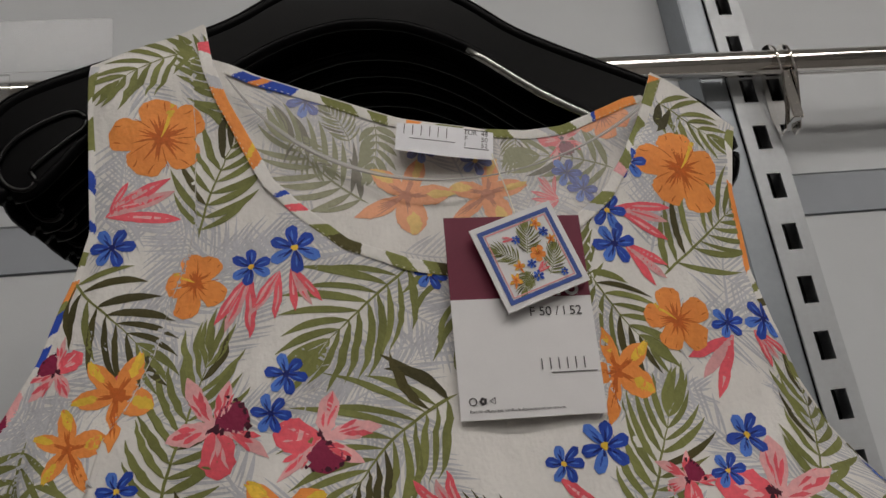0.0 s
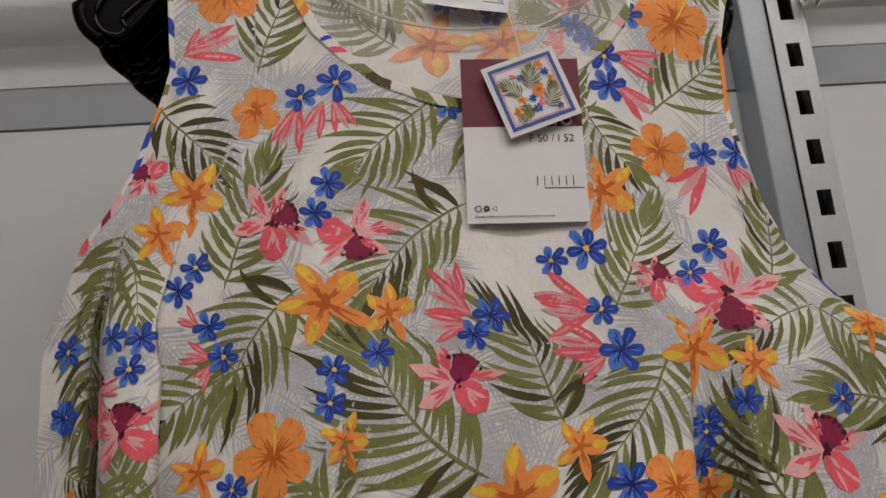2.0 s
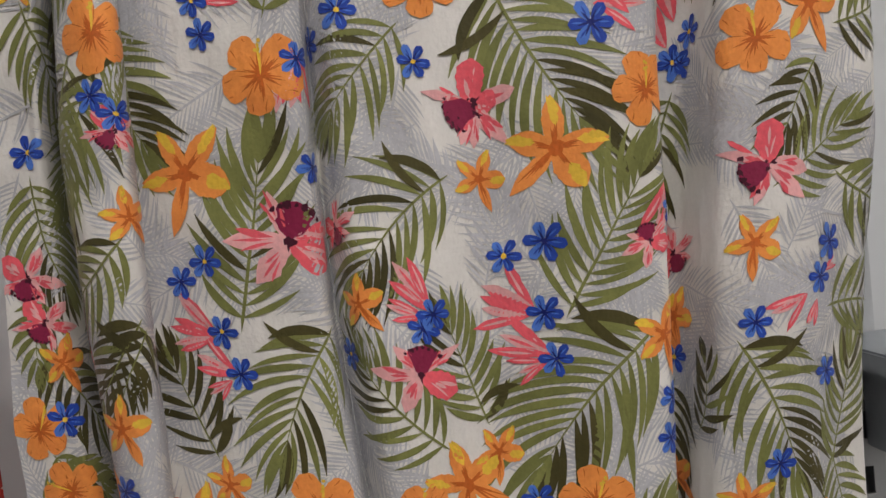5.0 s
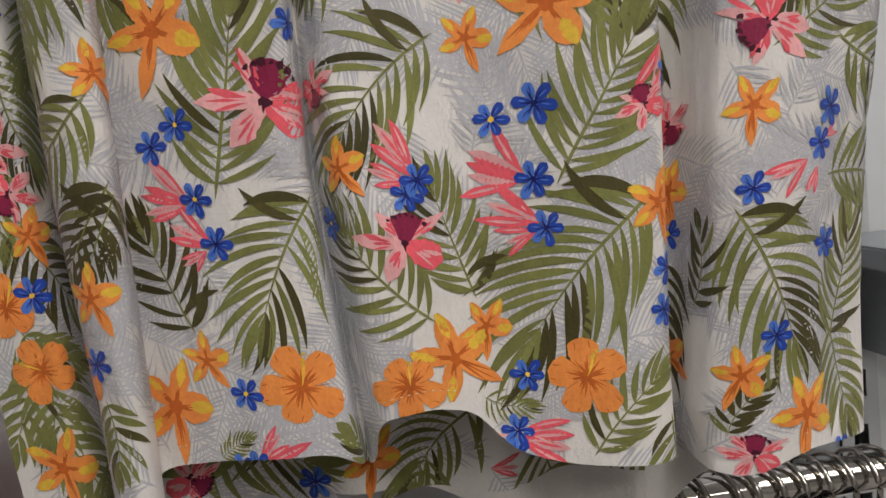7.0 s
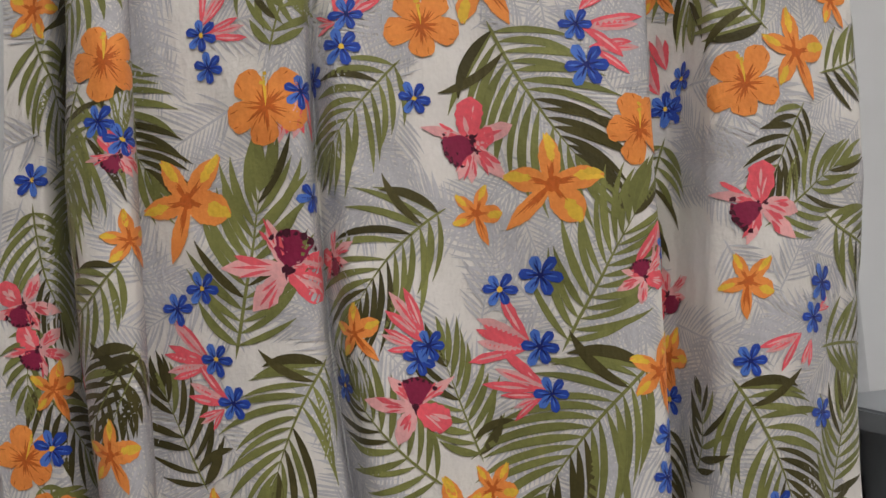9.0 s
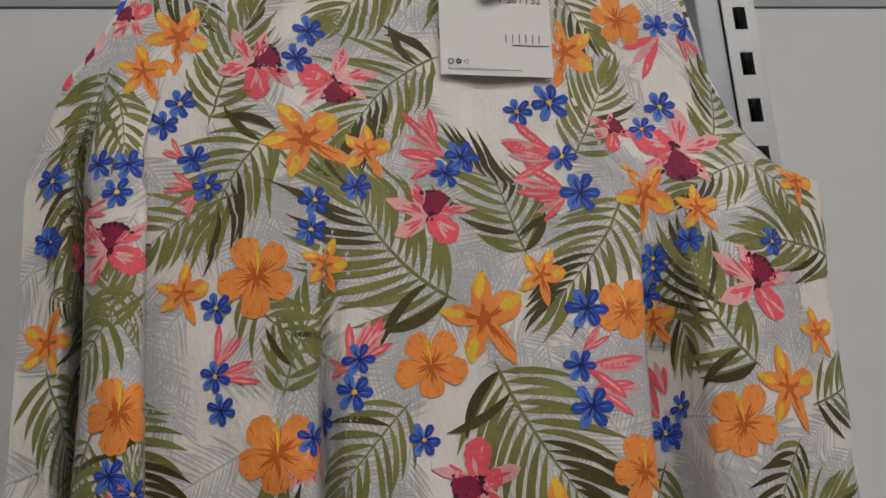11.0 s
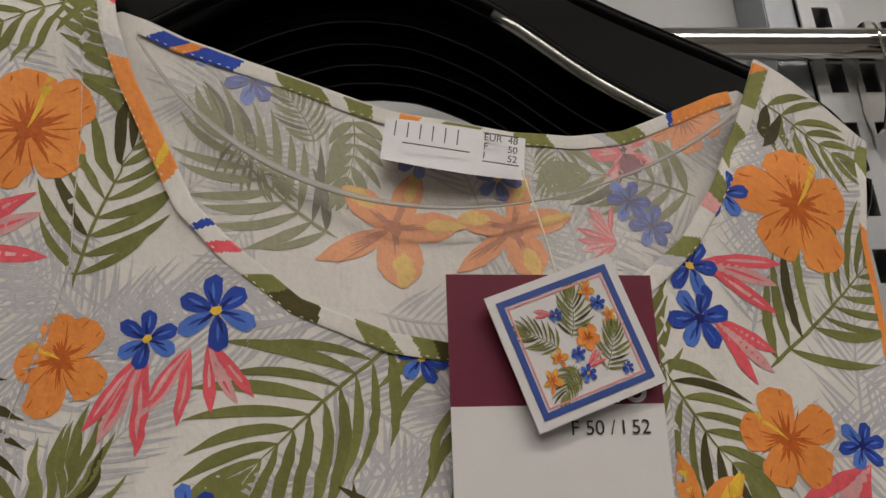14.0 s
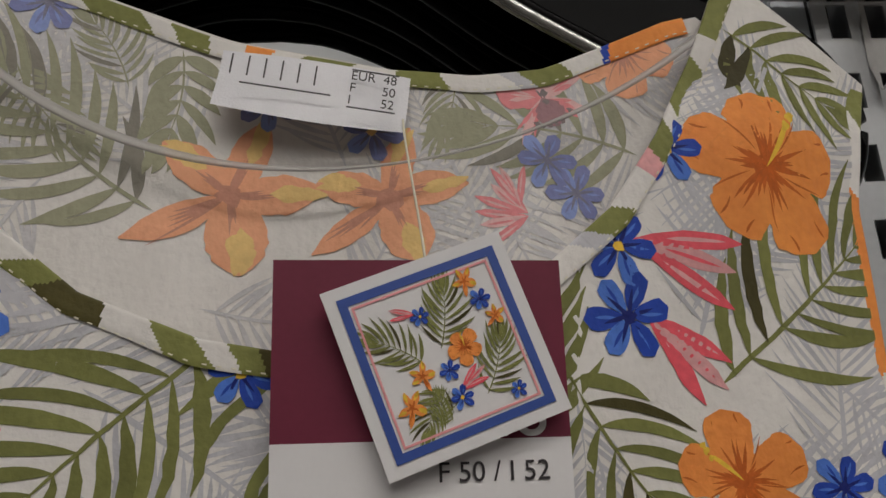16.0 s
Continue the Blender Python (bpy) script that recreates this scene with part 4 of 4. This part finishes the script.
# ---- bindings ----
def binding(name, line, width, runs, lift=0.0011, label=""):
    """A narrow folded band along a line of points. runs: shares of its length and the print colour that shows there."""
    verts, faces, idx = [], [], []
    n = len(line)
    prof = [(0.0, 0.0004), (0.02, lift * 0.8)] + [(0.1 * q, lift) for q in range(1, 9)] + [(0.9, lift * 0.9), (1.0, lift * 0.75)]
    for i in range(n):
        p = Vector(line[i])
        d = Vector(line[min(i + 2, n - 1)]) - Vector(line[max(i - 2, 0)])
        d.normalize()
        side = Vector((-d.z, 0, d.x))
        w = width * (1 + 0.07 * math.sin(i * 0.07) * math.sin(i * 0.023))
        for q, l in prof:
            verts.append((p.x - side.x * w * q, p.y - l, p.z - side.z * w * q))
    k = len(prof)
    keys = [CREAM, *PRINT.values()]
    names = ["cream", *PRINT]
    bounds, total = [], 0.0
    for share, colour in runs:
        total += share
        bounds.append((total, names.index(colour)))
    for i in range(n - 1):
        for j in range(k - 1):
            t = (i + 0.9 * j * math.sin(i * 0.045 + 0.5)) / n * total
            faces.append((i * k + j, i * k + j + 1, (i + 1) * k + j + 1, (i + 1) * k + j))
            idx.append(next((c for e, c in bounds if t <= e), bounds[-1][1]))
    return link_mesh(name, verts, faces, keys, blouse, label, idx)


NECK_RUNS = [(3, "pink"), (5, "cream"), (2, "grey"), (9, "orange"), (1, "yellow"), (2, "orange"), (6, "cream"), (1, "blue"), (2, "cream"), (1.5, "pink"), (3, "cream"), (2, "olive"), (3, "dark"), (3, "cream"), (3, "olive"), (2, "cream"), (2, "olive"), (1.5, "dark"), (3, "cream"), (5, "blue"), (4, "cream"), (3, "olive"), (6, "cream"), (2, "grey"), (3, "olive"), (4, "cream"), (2, "rose"), (3, "olive"), (2, "cream"), (5, "olive"), (2, "cream"), (4, "olive"), (2, "orange")]
BACK_RUNS = [(3, "cream"), (4, "blue"), (2, "orange"), (5, "blue"), (4, "cream"), (6, "olive"), (3, "cream"), (4, "olive"), (4, "cream"), (3, "orange"), (3, "cream"), (5, "olive"), (4, "cream"), (4, "olive"), (6, "cream"), (2, "grey"), (5, "olive"), (5, "cream"), (1, "blue"), (9, "orange")]
neck_s = [s for s in range(NS) if -0.1415 < table(SX, z_top[s:s + 1], np.array([float(s)]))[0] < 0.1180]
neck_line = [tuple(sheet_point(np.array([z_top[s]]), np.array([float(s)]))[0]) for s in neck_s]


def even(line, step):
    """The same line in even steps."""
    pts_ = np.array(line)
    far = np.concatenate([[0], np.cumsum(np.linalg.norm(np.diff(pts_, axis=0), axis=1))])
    u = np.linspace(0, far[-1], max(4, int(far[-1] / step)))
    return [tuple(float(np.interp(q, far, pts_[:, k])) for k in range(3)) for q in u]


neck_line = even(neck_line, 0.0008)
binding("neck_binding", neck_line, 0.0068, NECK_RUNS, label="narrow printed neckline binding")
back_line = even([(x, float(back_depth(np.float64(x), BACK_TOP(x))), float(BACK_TOP(x))) for x in np.linspace(-0.131, 0.107, 70)], 0.0008)
binding("back_neck_binding", back_line, 0.0060, BACK_RUNS, label="narrow printed back neck binding")
ARM_RUNS = (
    [(2, "pink"), (2, "cream"), (1.5, "magenta"), (2, "rose"), (2, "cream"), (1.5, "blue"), (1, "cream"), (2, "blue"), (1, "olive"), (2, "orange"), (1.5, "cream"), (1.5, "olive"), (2, "cream"), (1, "blue"), (3, "cream"), (2, "blue"), (2, "cream"), (3, "olive"), (2, "cream"), (3, "olive"), (2, "grey")],
    [(2, "olive"), (3, "cream"), (6, "orange"), (1, "cream"), (0.6, "olive"), (0.6, "cream"), (0.6, "dark"), (2, "cream"), (2, "grey"), (1, "olive"), (2, "cream"), (1, "olive"), (1.5, "cream"), (1, "dark"), (2, "cream"), (2, "olive"), (2, "cream"), (1, "olive")],
)
for runs, (s, z0, z1) in zip(ARM_RUNS, ((0.0, 1.455, 1.674), (NS - 1.0, 1.38, 1.612))):
    zs = np.linspace(z0, z1, 60) if not s else np.linspace(z1, z0, 60)
    line = even([tuple(p) for p in sheet_point(zs, np.full(60, s))], 0.0009)
    binding("armhole_binding", line, 0.0060, runs, label="narrow printed armhole binding")


def stitches(name, line, inset, mat, parent):
    """A row of small thread stitches beside a line."""
    verts, faces = [], []
    for i in range(1, len(line) - 1, 2):
        a, b = Vector(line[i]), Vector(line[i + 1])
        d = (b - a)
        side = Vector((-d.z, 0, d.x)).normalized()
        a2, b2 = a - side * inset, a + d * 0.7 - side * inset
        h = side * 0.00020
        k = len(verts)
        up = Vector((0, -0.0018, 0))
        verts += [a2 - h + up, a2 + h + up, b2 + h + up, b2 - h + up, (a2 + b2) / 2 + up * 1.12]
        faces += [(k, k + 1, k + 4), (k + 1, k + 2, k + 4), (k + 2, k + 3, k + 4), (k + 3, k, k + 4)]
    return tagged(link_mesh(name, verts, faces, mat, parent), kind="stuff")


def refine(line, step=0.0018):
    out = []
    for a, b in zip(line, line[1:]):
        a, b = Vector(a), Vector(b)
        n = max(1, int((b - a).length / step))
        out += [tuple(a.lerp(b, i / n)) for i in range(n)]
    return out


stitches("neck_stitching", even(neck_line, 0.0018), 0.0062, THREAD, blouse)
stitches("back_neck_stitching", even(back_line, 0.0018), 0.0055, THREAD, blouse)
hem_line = [tuple(sheet_point(np.array([z_hem[s] + 0.011]), np.array([float(s)]), 0.0)[0]) for s in range(20, NS - 10, 3)]
stitches("hem_stitching", refine(hem_line), 0.0, THREAD, blouse)

# ---- the white hanging loops in the neck ----
loop_line = bez((-0.132, 1.662), (-0.085, 1.575), (0.022, 1.562), (0.112, 1.632), 40)
lv = []
for i, (x, z) in enumerate(loop_line):
    u = i / 40
    y = 0.074 - 0.002 * math.sin(u * math.pi) - 0.002 * u
    tw = 0.9 + 0.5 * math.sin(u * 7)
    lv += [(x, y, z), (x - 0.0008 * math.sin(tw), y - 0.0008, z - 0.0016 * tw), (x, y - 0.0004, z - 0.0026 * tw)]
ribbon = link_mesh("hanging_loop", lv, [(i * 3 + j, i * 3 + j + 1, i * 3 + j + 4, i * 3 + j + 3) for i in range(40) for j in range(2)], RIBBON, blouse, "thin white satin hanging loop")
sol = ribbon.modifiers.new("thickness", "SOLIDIFY")
sol.thickness = 0.0001


# ---- neck label ----
def text(name, body, size, x, z, y, mat, parent, rot=0.0, align="LEFT"):
    """Flat lettering that faces the viewer, as a mesh."""
    cu = bpy.data.curves.new(name, "FONT")
    cu.body, cu.size, cu.align_x, cu.extrude = body, size, align, 0.00005
    ob = bpy.data.objects.new(name, cu)
    scene.collection.objects.link(ob)
    bpy.context.view_layer.update()
    me = bpy.data.meshes.new_from_object(ob.evaluated_get(bpy.context.evaluated_depsgraph_get()))
    bpy.data.objects.remove(ob)
    me.materials.clear()
    me.materials.append(mat)
    out = new(name, me)
    out.parent = parent
    out.matrix_basis = Matrix.Translation((x, y, z)) @ Euler((0, radians(-rot), 0)).to_matrix().to_4x4() @ Euler((radians(90), 0, 0)).to_matrix().to_4x4()
    return out


LABEL_LEAN = -10.5
neck_label = new("neck_label")
neck_label.parent = blouse
neck_label["label"] = "white satin size label sewn in the neck"
neck_label.matrix_basis = pose(-0.0385, 0.0760, 1.6270, 0, -LABEL_LEAN, 0)
cols, rows_ = 16, 5
lv = []
for i in range(cols + 1):
    for j in range(rows_ + 1):
        u, v = i / cols, j / rows_
        lv.append((u * 0.0560, -0.002 * math.sin(u * 3.1) - 0.004 * v * v, -v * (0.0195 + 0.002 * math.sin(u * 3))))
link_mesh("satin_tape", lv, [(i * 6 + j, i * 6 + j + 1, (i + 1) * 6 + j + 1, (i + 1) * 6 + j) for i in range(cols) for j in range(rows_)], SATIN, neck_label)
def name_marks(x, z, y, w, h, parent):
    """Six thin plain strokes where the maker's name stands."""
    for k in range(6):
        boxed("name_stroke", (x + w * k / 6, x + w * k / 6 + 0.00045, y - 0.0003, y, z, z + h), INK, parent)


name_marks(0.0040, -0.0100, -0.0060, 0.0290, 0.0062, neck_label)
boxed("name_rule", (0.0075, 0.0335, -0.0068, -0.0064, -0.0128, -0.0125), INK, neck_label)
for k, (a, b) in enumerate((("EUR", "48"), ("F", "50"), ("I", "52"))):
    text("size_letter", a, 0.0040, 0.0385, -0.0062 - 0.0042 * k, -0.0060 - 0.0006 * k, INK, neck_label)
    text("size_number", b, 0.0040, 0.0480, -0.0062 - 0.0042 * k, -0.0060 - 0.0006 * k, INK, neck_label)
boxed("size_rule", (0.0385, 0.0525, -0.0046, -0.0042, -0.0024, -0.0021), INK, neck_label)
boxed("size_rule", (0.0385, 0.0525, -0.0082, -0.0078, -0.0162, -0.0159), INK, neck_label)

# ---- price tag ----
tag = empty("price_tag", (-0.0255, 0.046, 1.5535), "white and burgundy card price tag hanging on the blouse front", "price tag")
tag.matrix_basis = pose(-0.0240, 0.0510, 1.5550, 1.0, 2.6, 0.5)
TW, TH, TS = 0.0725, 0.1045, 0.0445
boxed("burgundy_field", (0, TW, 0, 0.0006, -TS, 0), BURGUNDY, tag, "burgundy upper part")
boxed("white_field", (0, TW, 0, 0.0006, -TH, -TS), CARD, tag, "white lower part")
text("size_figure", "48", 0.017, 0.0670, -TS + 0.0005, -0.0004, CARD, tag, align="RIGHT")
text("size_text", "F 50 / I 52", 0.0067, 0.0668, -TS - 0.0098, -0.0004, INK, tag, align="RIGHT")
name_marks(0.0425, -TS - 0.0372, -0.0002, 0.0260, 0.0056, tag)
boxed("name_rule", (0.0470, 0.0705, -0.0005, -0.0002, -TS - 0.0390, -TS - 0.0387), INK, tag)
text("recycling_text", "Raccolta differenziata. Verifica le disposizioni del tuo comune.", 0.0019, 0.0045, -TH + 0.0035, -0.0004, INK, tag)
for k, x in enumerate((0.0045, 0.0095, 0.0145)):
    bm = bmesh.new()
    bmesh.ops.create_circle(bm, cap_ends=False, segments=(9, 5, 3)[k], radius=0.0021)
    inner = bmesh.ops.extrude_edge_only(bm, edges=bm.edges[:])["geom"]
    bmesh.ops.scale(bm, vec=(0.72, 0.72, 1) if k != 1 else (0.3, 0.3, 1), verts=[g for g in inner if isinstance(g, bmesh.types.BMVert)])
    bmesh.ops.rotate(bm, cent=(0, 0, 0), matrix=Matrix.Rotation(radians(90), 3, "X") @ Matrix.Rotation(radians(90), 3, "Z"), verts=bm.verts)
    ob = part("recycling_mark", bm, INK, tag)
    ob.location = (x + 0.002, -0.0005, -TH + 0.0088)

# ---- the small square print card in front of it ----
card = empty("print_card", (0.0, 0.040, 1.53), "small white square card with a blue border and a flower picture", "card")
card.matrix_basis = pose(0.0165, 0.0460, 1.5290, 2.0, -17.5, 0)
CS = 0.0235
boxed("card_body", (-CS, CS, 0, 0.0008, -CS, CS), CARD, card)
for k, (a, w, mat, nm) in enumerate(((CS - 0.003, 0.0022, BORDER, "blue_border"), (CS - 0.0058, 0.0006, PINKLINE, "pink_line"))):
    bm = bmesh.new()
    for sx0, sx1, sz0, sz1 in ((-a, a, a - w, a), (-a, a, -a, -a + w), (-a, -a + w, -a + w, a - w), (a - w, a, -a + w, a - w)):
        box(bm, sx0, sx1, -0.0003, -0.0001, sz0, sz1)
    part(nm, bm, mat, card)
mini = random.Random(3)
for kind, x, z, a, sz in (("frond", -0.001, 0.001, 1.15, 0.014), ("frond", -0.006, -0.001, 2.35, 0.013), ("frond", 0.0055, -0.013, 0.95, 0.014), ("frond", -0.003, -0.008, 3.9, 0.011), ("frond", -0.008, -0.016, 1.2, 0.007), ("hibiscus", 0.0045, -0.0005, 1.4, 0.0044), ("lily", -0.0075, -0.0035, 1.2, 0.0034), ("lily", -0.0125, -0.0095, 0.8, 0.0040), ("lily", 0.0105, 0.0145, 0.8, 0.0034), ("lily", 0.0145, 0.004, 0.3, 0.0028), ("blue", -0.001, -0.0045, 0, 0.0026), ("blue", -0.003, 0.010, 0, 0.0024), ("blue", 0.0125, 0.009, 0, 0.0028), ("blue", -0.0005, -0.0115, 0, 0.003), ("blue", 0.013, -0.0145, 0, 0.0022), ("spray", 0.0, -0.010, 0.5, 0.008), ("spray", -0.004, 0.011, 2.8, 0.006)):
    m = frond(sz * 1.05, a, mini, 0.62, 0.3, 0.4) if kind == "frond" else MAKERS[kind](sz, a, mini)
    used = sorted(set(m.m))
    link_mesh("card_picture", [(vx + x, -0.0002 - 0.00004 * l, vz + z) for (vx, vz), l in zip(m.v, m.l)], m.f, [PRINT[NAMES[k]] for k in used], card, index=[used.index(q) for q in m.m])

# the thread that holds them
tagged(tube("tag_thread", bez((0.013, 0.0730, 1.602), (0.012, 0.066, 1.590), (0.013, 0.052, 1.57), (0.0135, 0.0470, 1.548), 14), 0.00035, THREAD, sides=6), "thin cream thread holding the price tag", "thread")


# ---- black hangers, one behind the other ----
def black_hanger():
    h = empty("hanger", (0, 0, 0), "black plastic clothes hanger with notched shoulder ends", "hanger", "black hangers")
    edge = np.array([(0.0, 0.056), (-0.025, 0.053), (-0.057, 0.038), (-0.085, 0.018), (-0.115, 0.003), (-0.165, -0.018), (-0.198, -0.034), (-0.212, -0.048), (-0.218, -0.066), (-0.213, -0.085), (-0.200, -0.097)])
    under = np.array([(-0.200, -0.097), (-0.188, -0.093), (-0.177, -0.080), (-0.162, -0.060), (-0.140, -0.046), (-0.100, -0.024), (-0.060, 0.004), (-0.025, 0.019), (0.0, 0.022)])
    out_l = [tuple(map(float, q)) for q in spline(edge, 40)]
    low = [tuple(map(float, q)) for q in spline(under, 30)][1:]
    half = out_l + low
    left = half + [(-x, z) for x, z in half[::-1][1:-1]]
    bm = plate(left, -0.0035, 0.0035)
    bmesh.ops.bevel(bm, geom=[e for e in bm.edges if abs(e.verts[0].co.y - e.verts[1].co.y) < 1e-6], offset=0.0012, segments=2, affect="EDGES")
    part("body", bm, BLACK, h)
    tube("top_ridge", [(x, 0, z) for x, z in out_l[::-1]] + [(-x, 0, z) for x, z in out_l[1:]], 0.0052, BLACK, h, sides=10)
    tube("lower_ridge", [(x, 0, z) for x, z in low] + [(-x, 0, z) for x, z in low[::-1][1:]], 0.0040, BLACK, h, sides=10)
    right = [(-x, 0, z) for x, z in low if -0.145 < x < -0.055]
    for sgn in (-1, 1):
        notch = np.array([(0.1620, -0.0500), (0.1673, -0.0460), (0.1743, -0.0468), (0.1884, -0.0548), (0.2007, -0.0660), (0.2056, -0.0804), (0.1990, -0.0916), (0.1893, -0.0940), (0.1849, -0.0884), (0.1884, -0.0828), (0.1831, -0.0756), (0.1708, -0.0628), (0.1638, -0.0564), (0.1620, -0.0500)])
        tube("end_notch_rim", [(sgn * q[0], -0.0045, q[1]) for q in spline(notch, 48)], 0.0017, GLOSS, h, sides=6)
    tube("hook", [(0, 0, 0.045), (0, 0, 0.075)] + [(0.0, -0.018 + 0.018 * math.cos(a), 0.085 + 0.018 * math.sin(a)) for a in (i * math.pi * 1.15 / 12 for i in range(13))], 0.0032, CHROME, h, "chromed wire hook", 10)
    return h, right


first, arm_line = black_hanger()
first.matrix_basis = pose(-0.045, 0.0915, 1.685, 0, 3.8, 0)
for k in range(1, 6):
    copy_thing(first, pose(-0.043 + 0.003 * k, 0.098 + 0.021 * k, 1.680 + 0.001 * k, 0, 3.8 - 0.2 * k, (-1) ** k * 1.0))

# added silver strip paints the reflected light along the right arm's underside
tube("lower_edge", [(x, -0.0015, z - 0.0030) for x, _, z in arm_line], 0.0026, EDGE_HIGHLIGHT, first, "shining lower edge", 8)

# the arm that carries the hangers, from the rail to the front
arm = empty("hanging_arm", (-0.036, 0.2, 1.8), "chrome arm reaching forward from the clothes rail", "rail arm")
tube("bar", [(0, 0.056, -0.004), (0, -0.10, -0.014), (0, -0.16, -0.018), (0, -0.165, 0.0)], 0.006, CHROME, arm)

# ---- clear label holder on the rail ----
holder = empty("label_holder", (-0.33, RAIL_Y, RAIL_Z), "clear plastic price holder clipped on the rail", "price holder")
boxed("front_pocket", (-0.15, 0.09, -0.016, -0.0145, 0.012, 0.062), CLEAR, holder, bevel=0.0005)
boxed("rail_clip", (-0.019, 0.011, -0.0145, -0.0125, -0.034, 0.0115), CLEAR, holder, bevel=0.0005)

# ---- garments beside and behind ----
def hanging_cloth(name, x0, x1, y, z0, z1, mat, label, waves=5, deep=0.012, angle=0.0):
    n, k = 60, 40
    v = []
    for j in range(k + 1):
        for i in range(n + 1):
            u, w = i / n, j / k
            z = z1 + (z0 - z1) * w
            v.append((x0 + (x1 - x0) * u, y + deep * (0.3 + w) * math.sin(u * waves * 6.28 + 0.6 * math.sin(w * 4)), z))
    ob = link_mesh(name, v, [(j * (n + 1) + i, j * (n + 1) + i + 1, (j + 1) * (n + 1) + i + 1, (j + 1) * (n + 1) + i) for j in range(k) for i in range(n)], mat)
    sol = ob.modifiers.new("thickness", "SOLIDIFY")
    sol.thickness = 0.001
    return tagged(ob, label, "garment")


hanging_cloth("red_garment", -0.62, -0.325, 0.12, 0.55, 1.19, RED, "red garment with a small white flower pattern hanging beside")
hanging_cloth("dark_garment", -0.258, 0.12, 0.165, 0.93, 1.40, MAROON, "dark patterned garment hanging behind the blouse")

# ---- the next blouse on the arm, a strip of it seen over the back neck ----
nb_v, nb_n = [], 60
for i in range(nb_n + 1):
    x = -0.17 + 0.31 * i / nb_n
    top = float(BACK_TOP(x)) + (0.011 if x > 0.03 else -0.012) - 0.010 * float(smooth01((x - 0.115) / 0.03)) + 0.002 * math.sin(x * 190)
    for j in range(13):
        nb_v.append((x, 0.134 + 0.004 * math.sin(x * 45 + j) * j / 12, top - 0.045 * j))
next_blouse = link_mesh("next_blouse", nb_v, [(i * 13 + j, i * 13 + j + 1, (i + 1) * 13 + j + 1, (i + 1) * 13 + j) for i in range(nb_n) for j in range(12)], CREAM)
sol = next_blouse.modifiers.new("thickness", "SOLIDIFY")
sol.thickness = 0.0008
tagged(next_blouse, "second cream printed blouse hanging close behind the first", "blouse")
for k in range(9):
    m = frond(0.07, rng.uniform(3.4, 6.0), rng, 0.55, 0.4, 0.5)
    v = [(0.02 + 0.014 * k + a_, b_) for a_, b_ in m.v]
    zt = [min(b_ + 1.660, float(BACK_TOP(a_)) + 0.009) for a_, b_ in v]
    used = sorted(set(m.m))
    link_mesh("palm_frond_print", [(min(max(a_, -0.165), 0.125), 0.1285 - 0.00004 * l, z_) for (a_, _), z_, l in zip(v, zt, m.l)], m.f, [PRINT[NAMES[q]] for q in used], next_blouse, index=[used.index(q) for q in m.m])

# ---- lower rail with chrome hooks ----
LOW_Y, LOW_Z = 0.165, 0.850
hang_rail(LOW_Z, LOW_Y, -0.2, 0.95, 0.0135)
def hook_hanger(x, lean):
    h = empty("wire_hook_hanger", (x, LOW_Y, LOW_Z), "black trouser hanger on a chromed wire hook", "hanger", "hangers on the lower rail")
    r = 0.0220
    loop = [(0, -r * math.cos(a), -0.004 + r * math.sin(a)) for a in (math.radians(-35 + i * 220 / 18) for i in range(19))]
    pts_ = [(0, -0.004, -0.075), (0, -0.006, -0.045)] + loop
    tube("hook", pts_, 0.0022, WIRE, h, "chromed wire hook", 8)
    bm = box(bmesh.new(), -0.004, 0.004, -0.10, 0.10, -0.105, -0.070, 0.003)
    part("bar", bm, BLACK, h)
    h.rotation_euler = (0, 0, radians(lean))
    return h
for k in range(18):
    hook_hanger(-0.042 + k * 0.0175 + rng.uniform(-0.003, 0.003), rng.uniform(8, 26))
side_arm = empty("shelf_arm", (0.312, 0.2, 0.992), "grey steel arm bracket fixed to the wall upright", "bracket")
boxed("arm_plate", (-0.02, 0.25, -0.02, 0.10, -0.006, 0.012), STEEL, side_arm, bevel=0.002)
boxed("arm_brace", (0.02, 0.03, 0.0, 0.10, -0.09, -0.006), STEEL, side_arm, bevel=0.002)
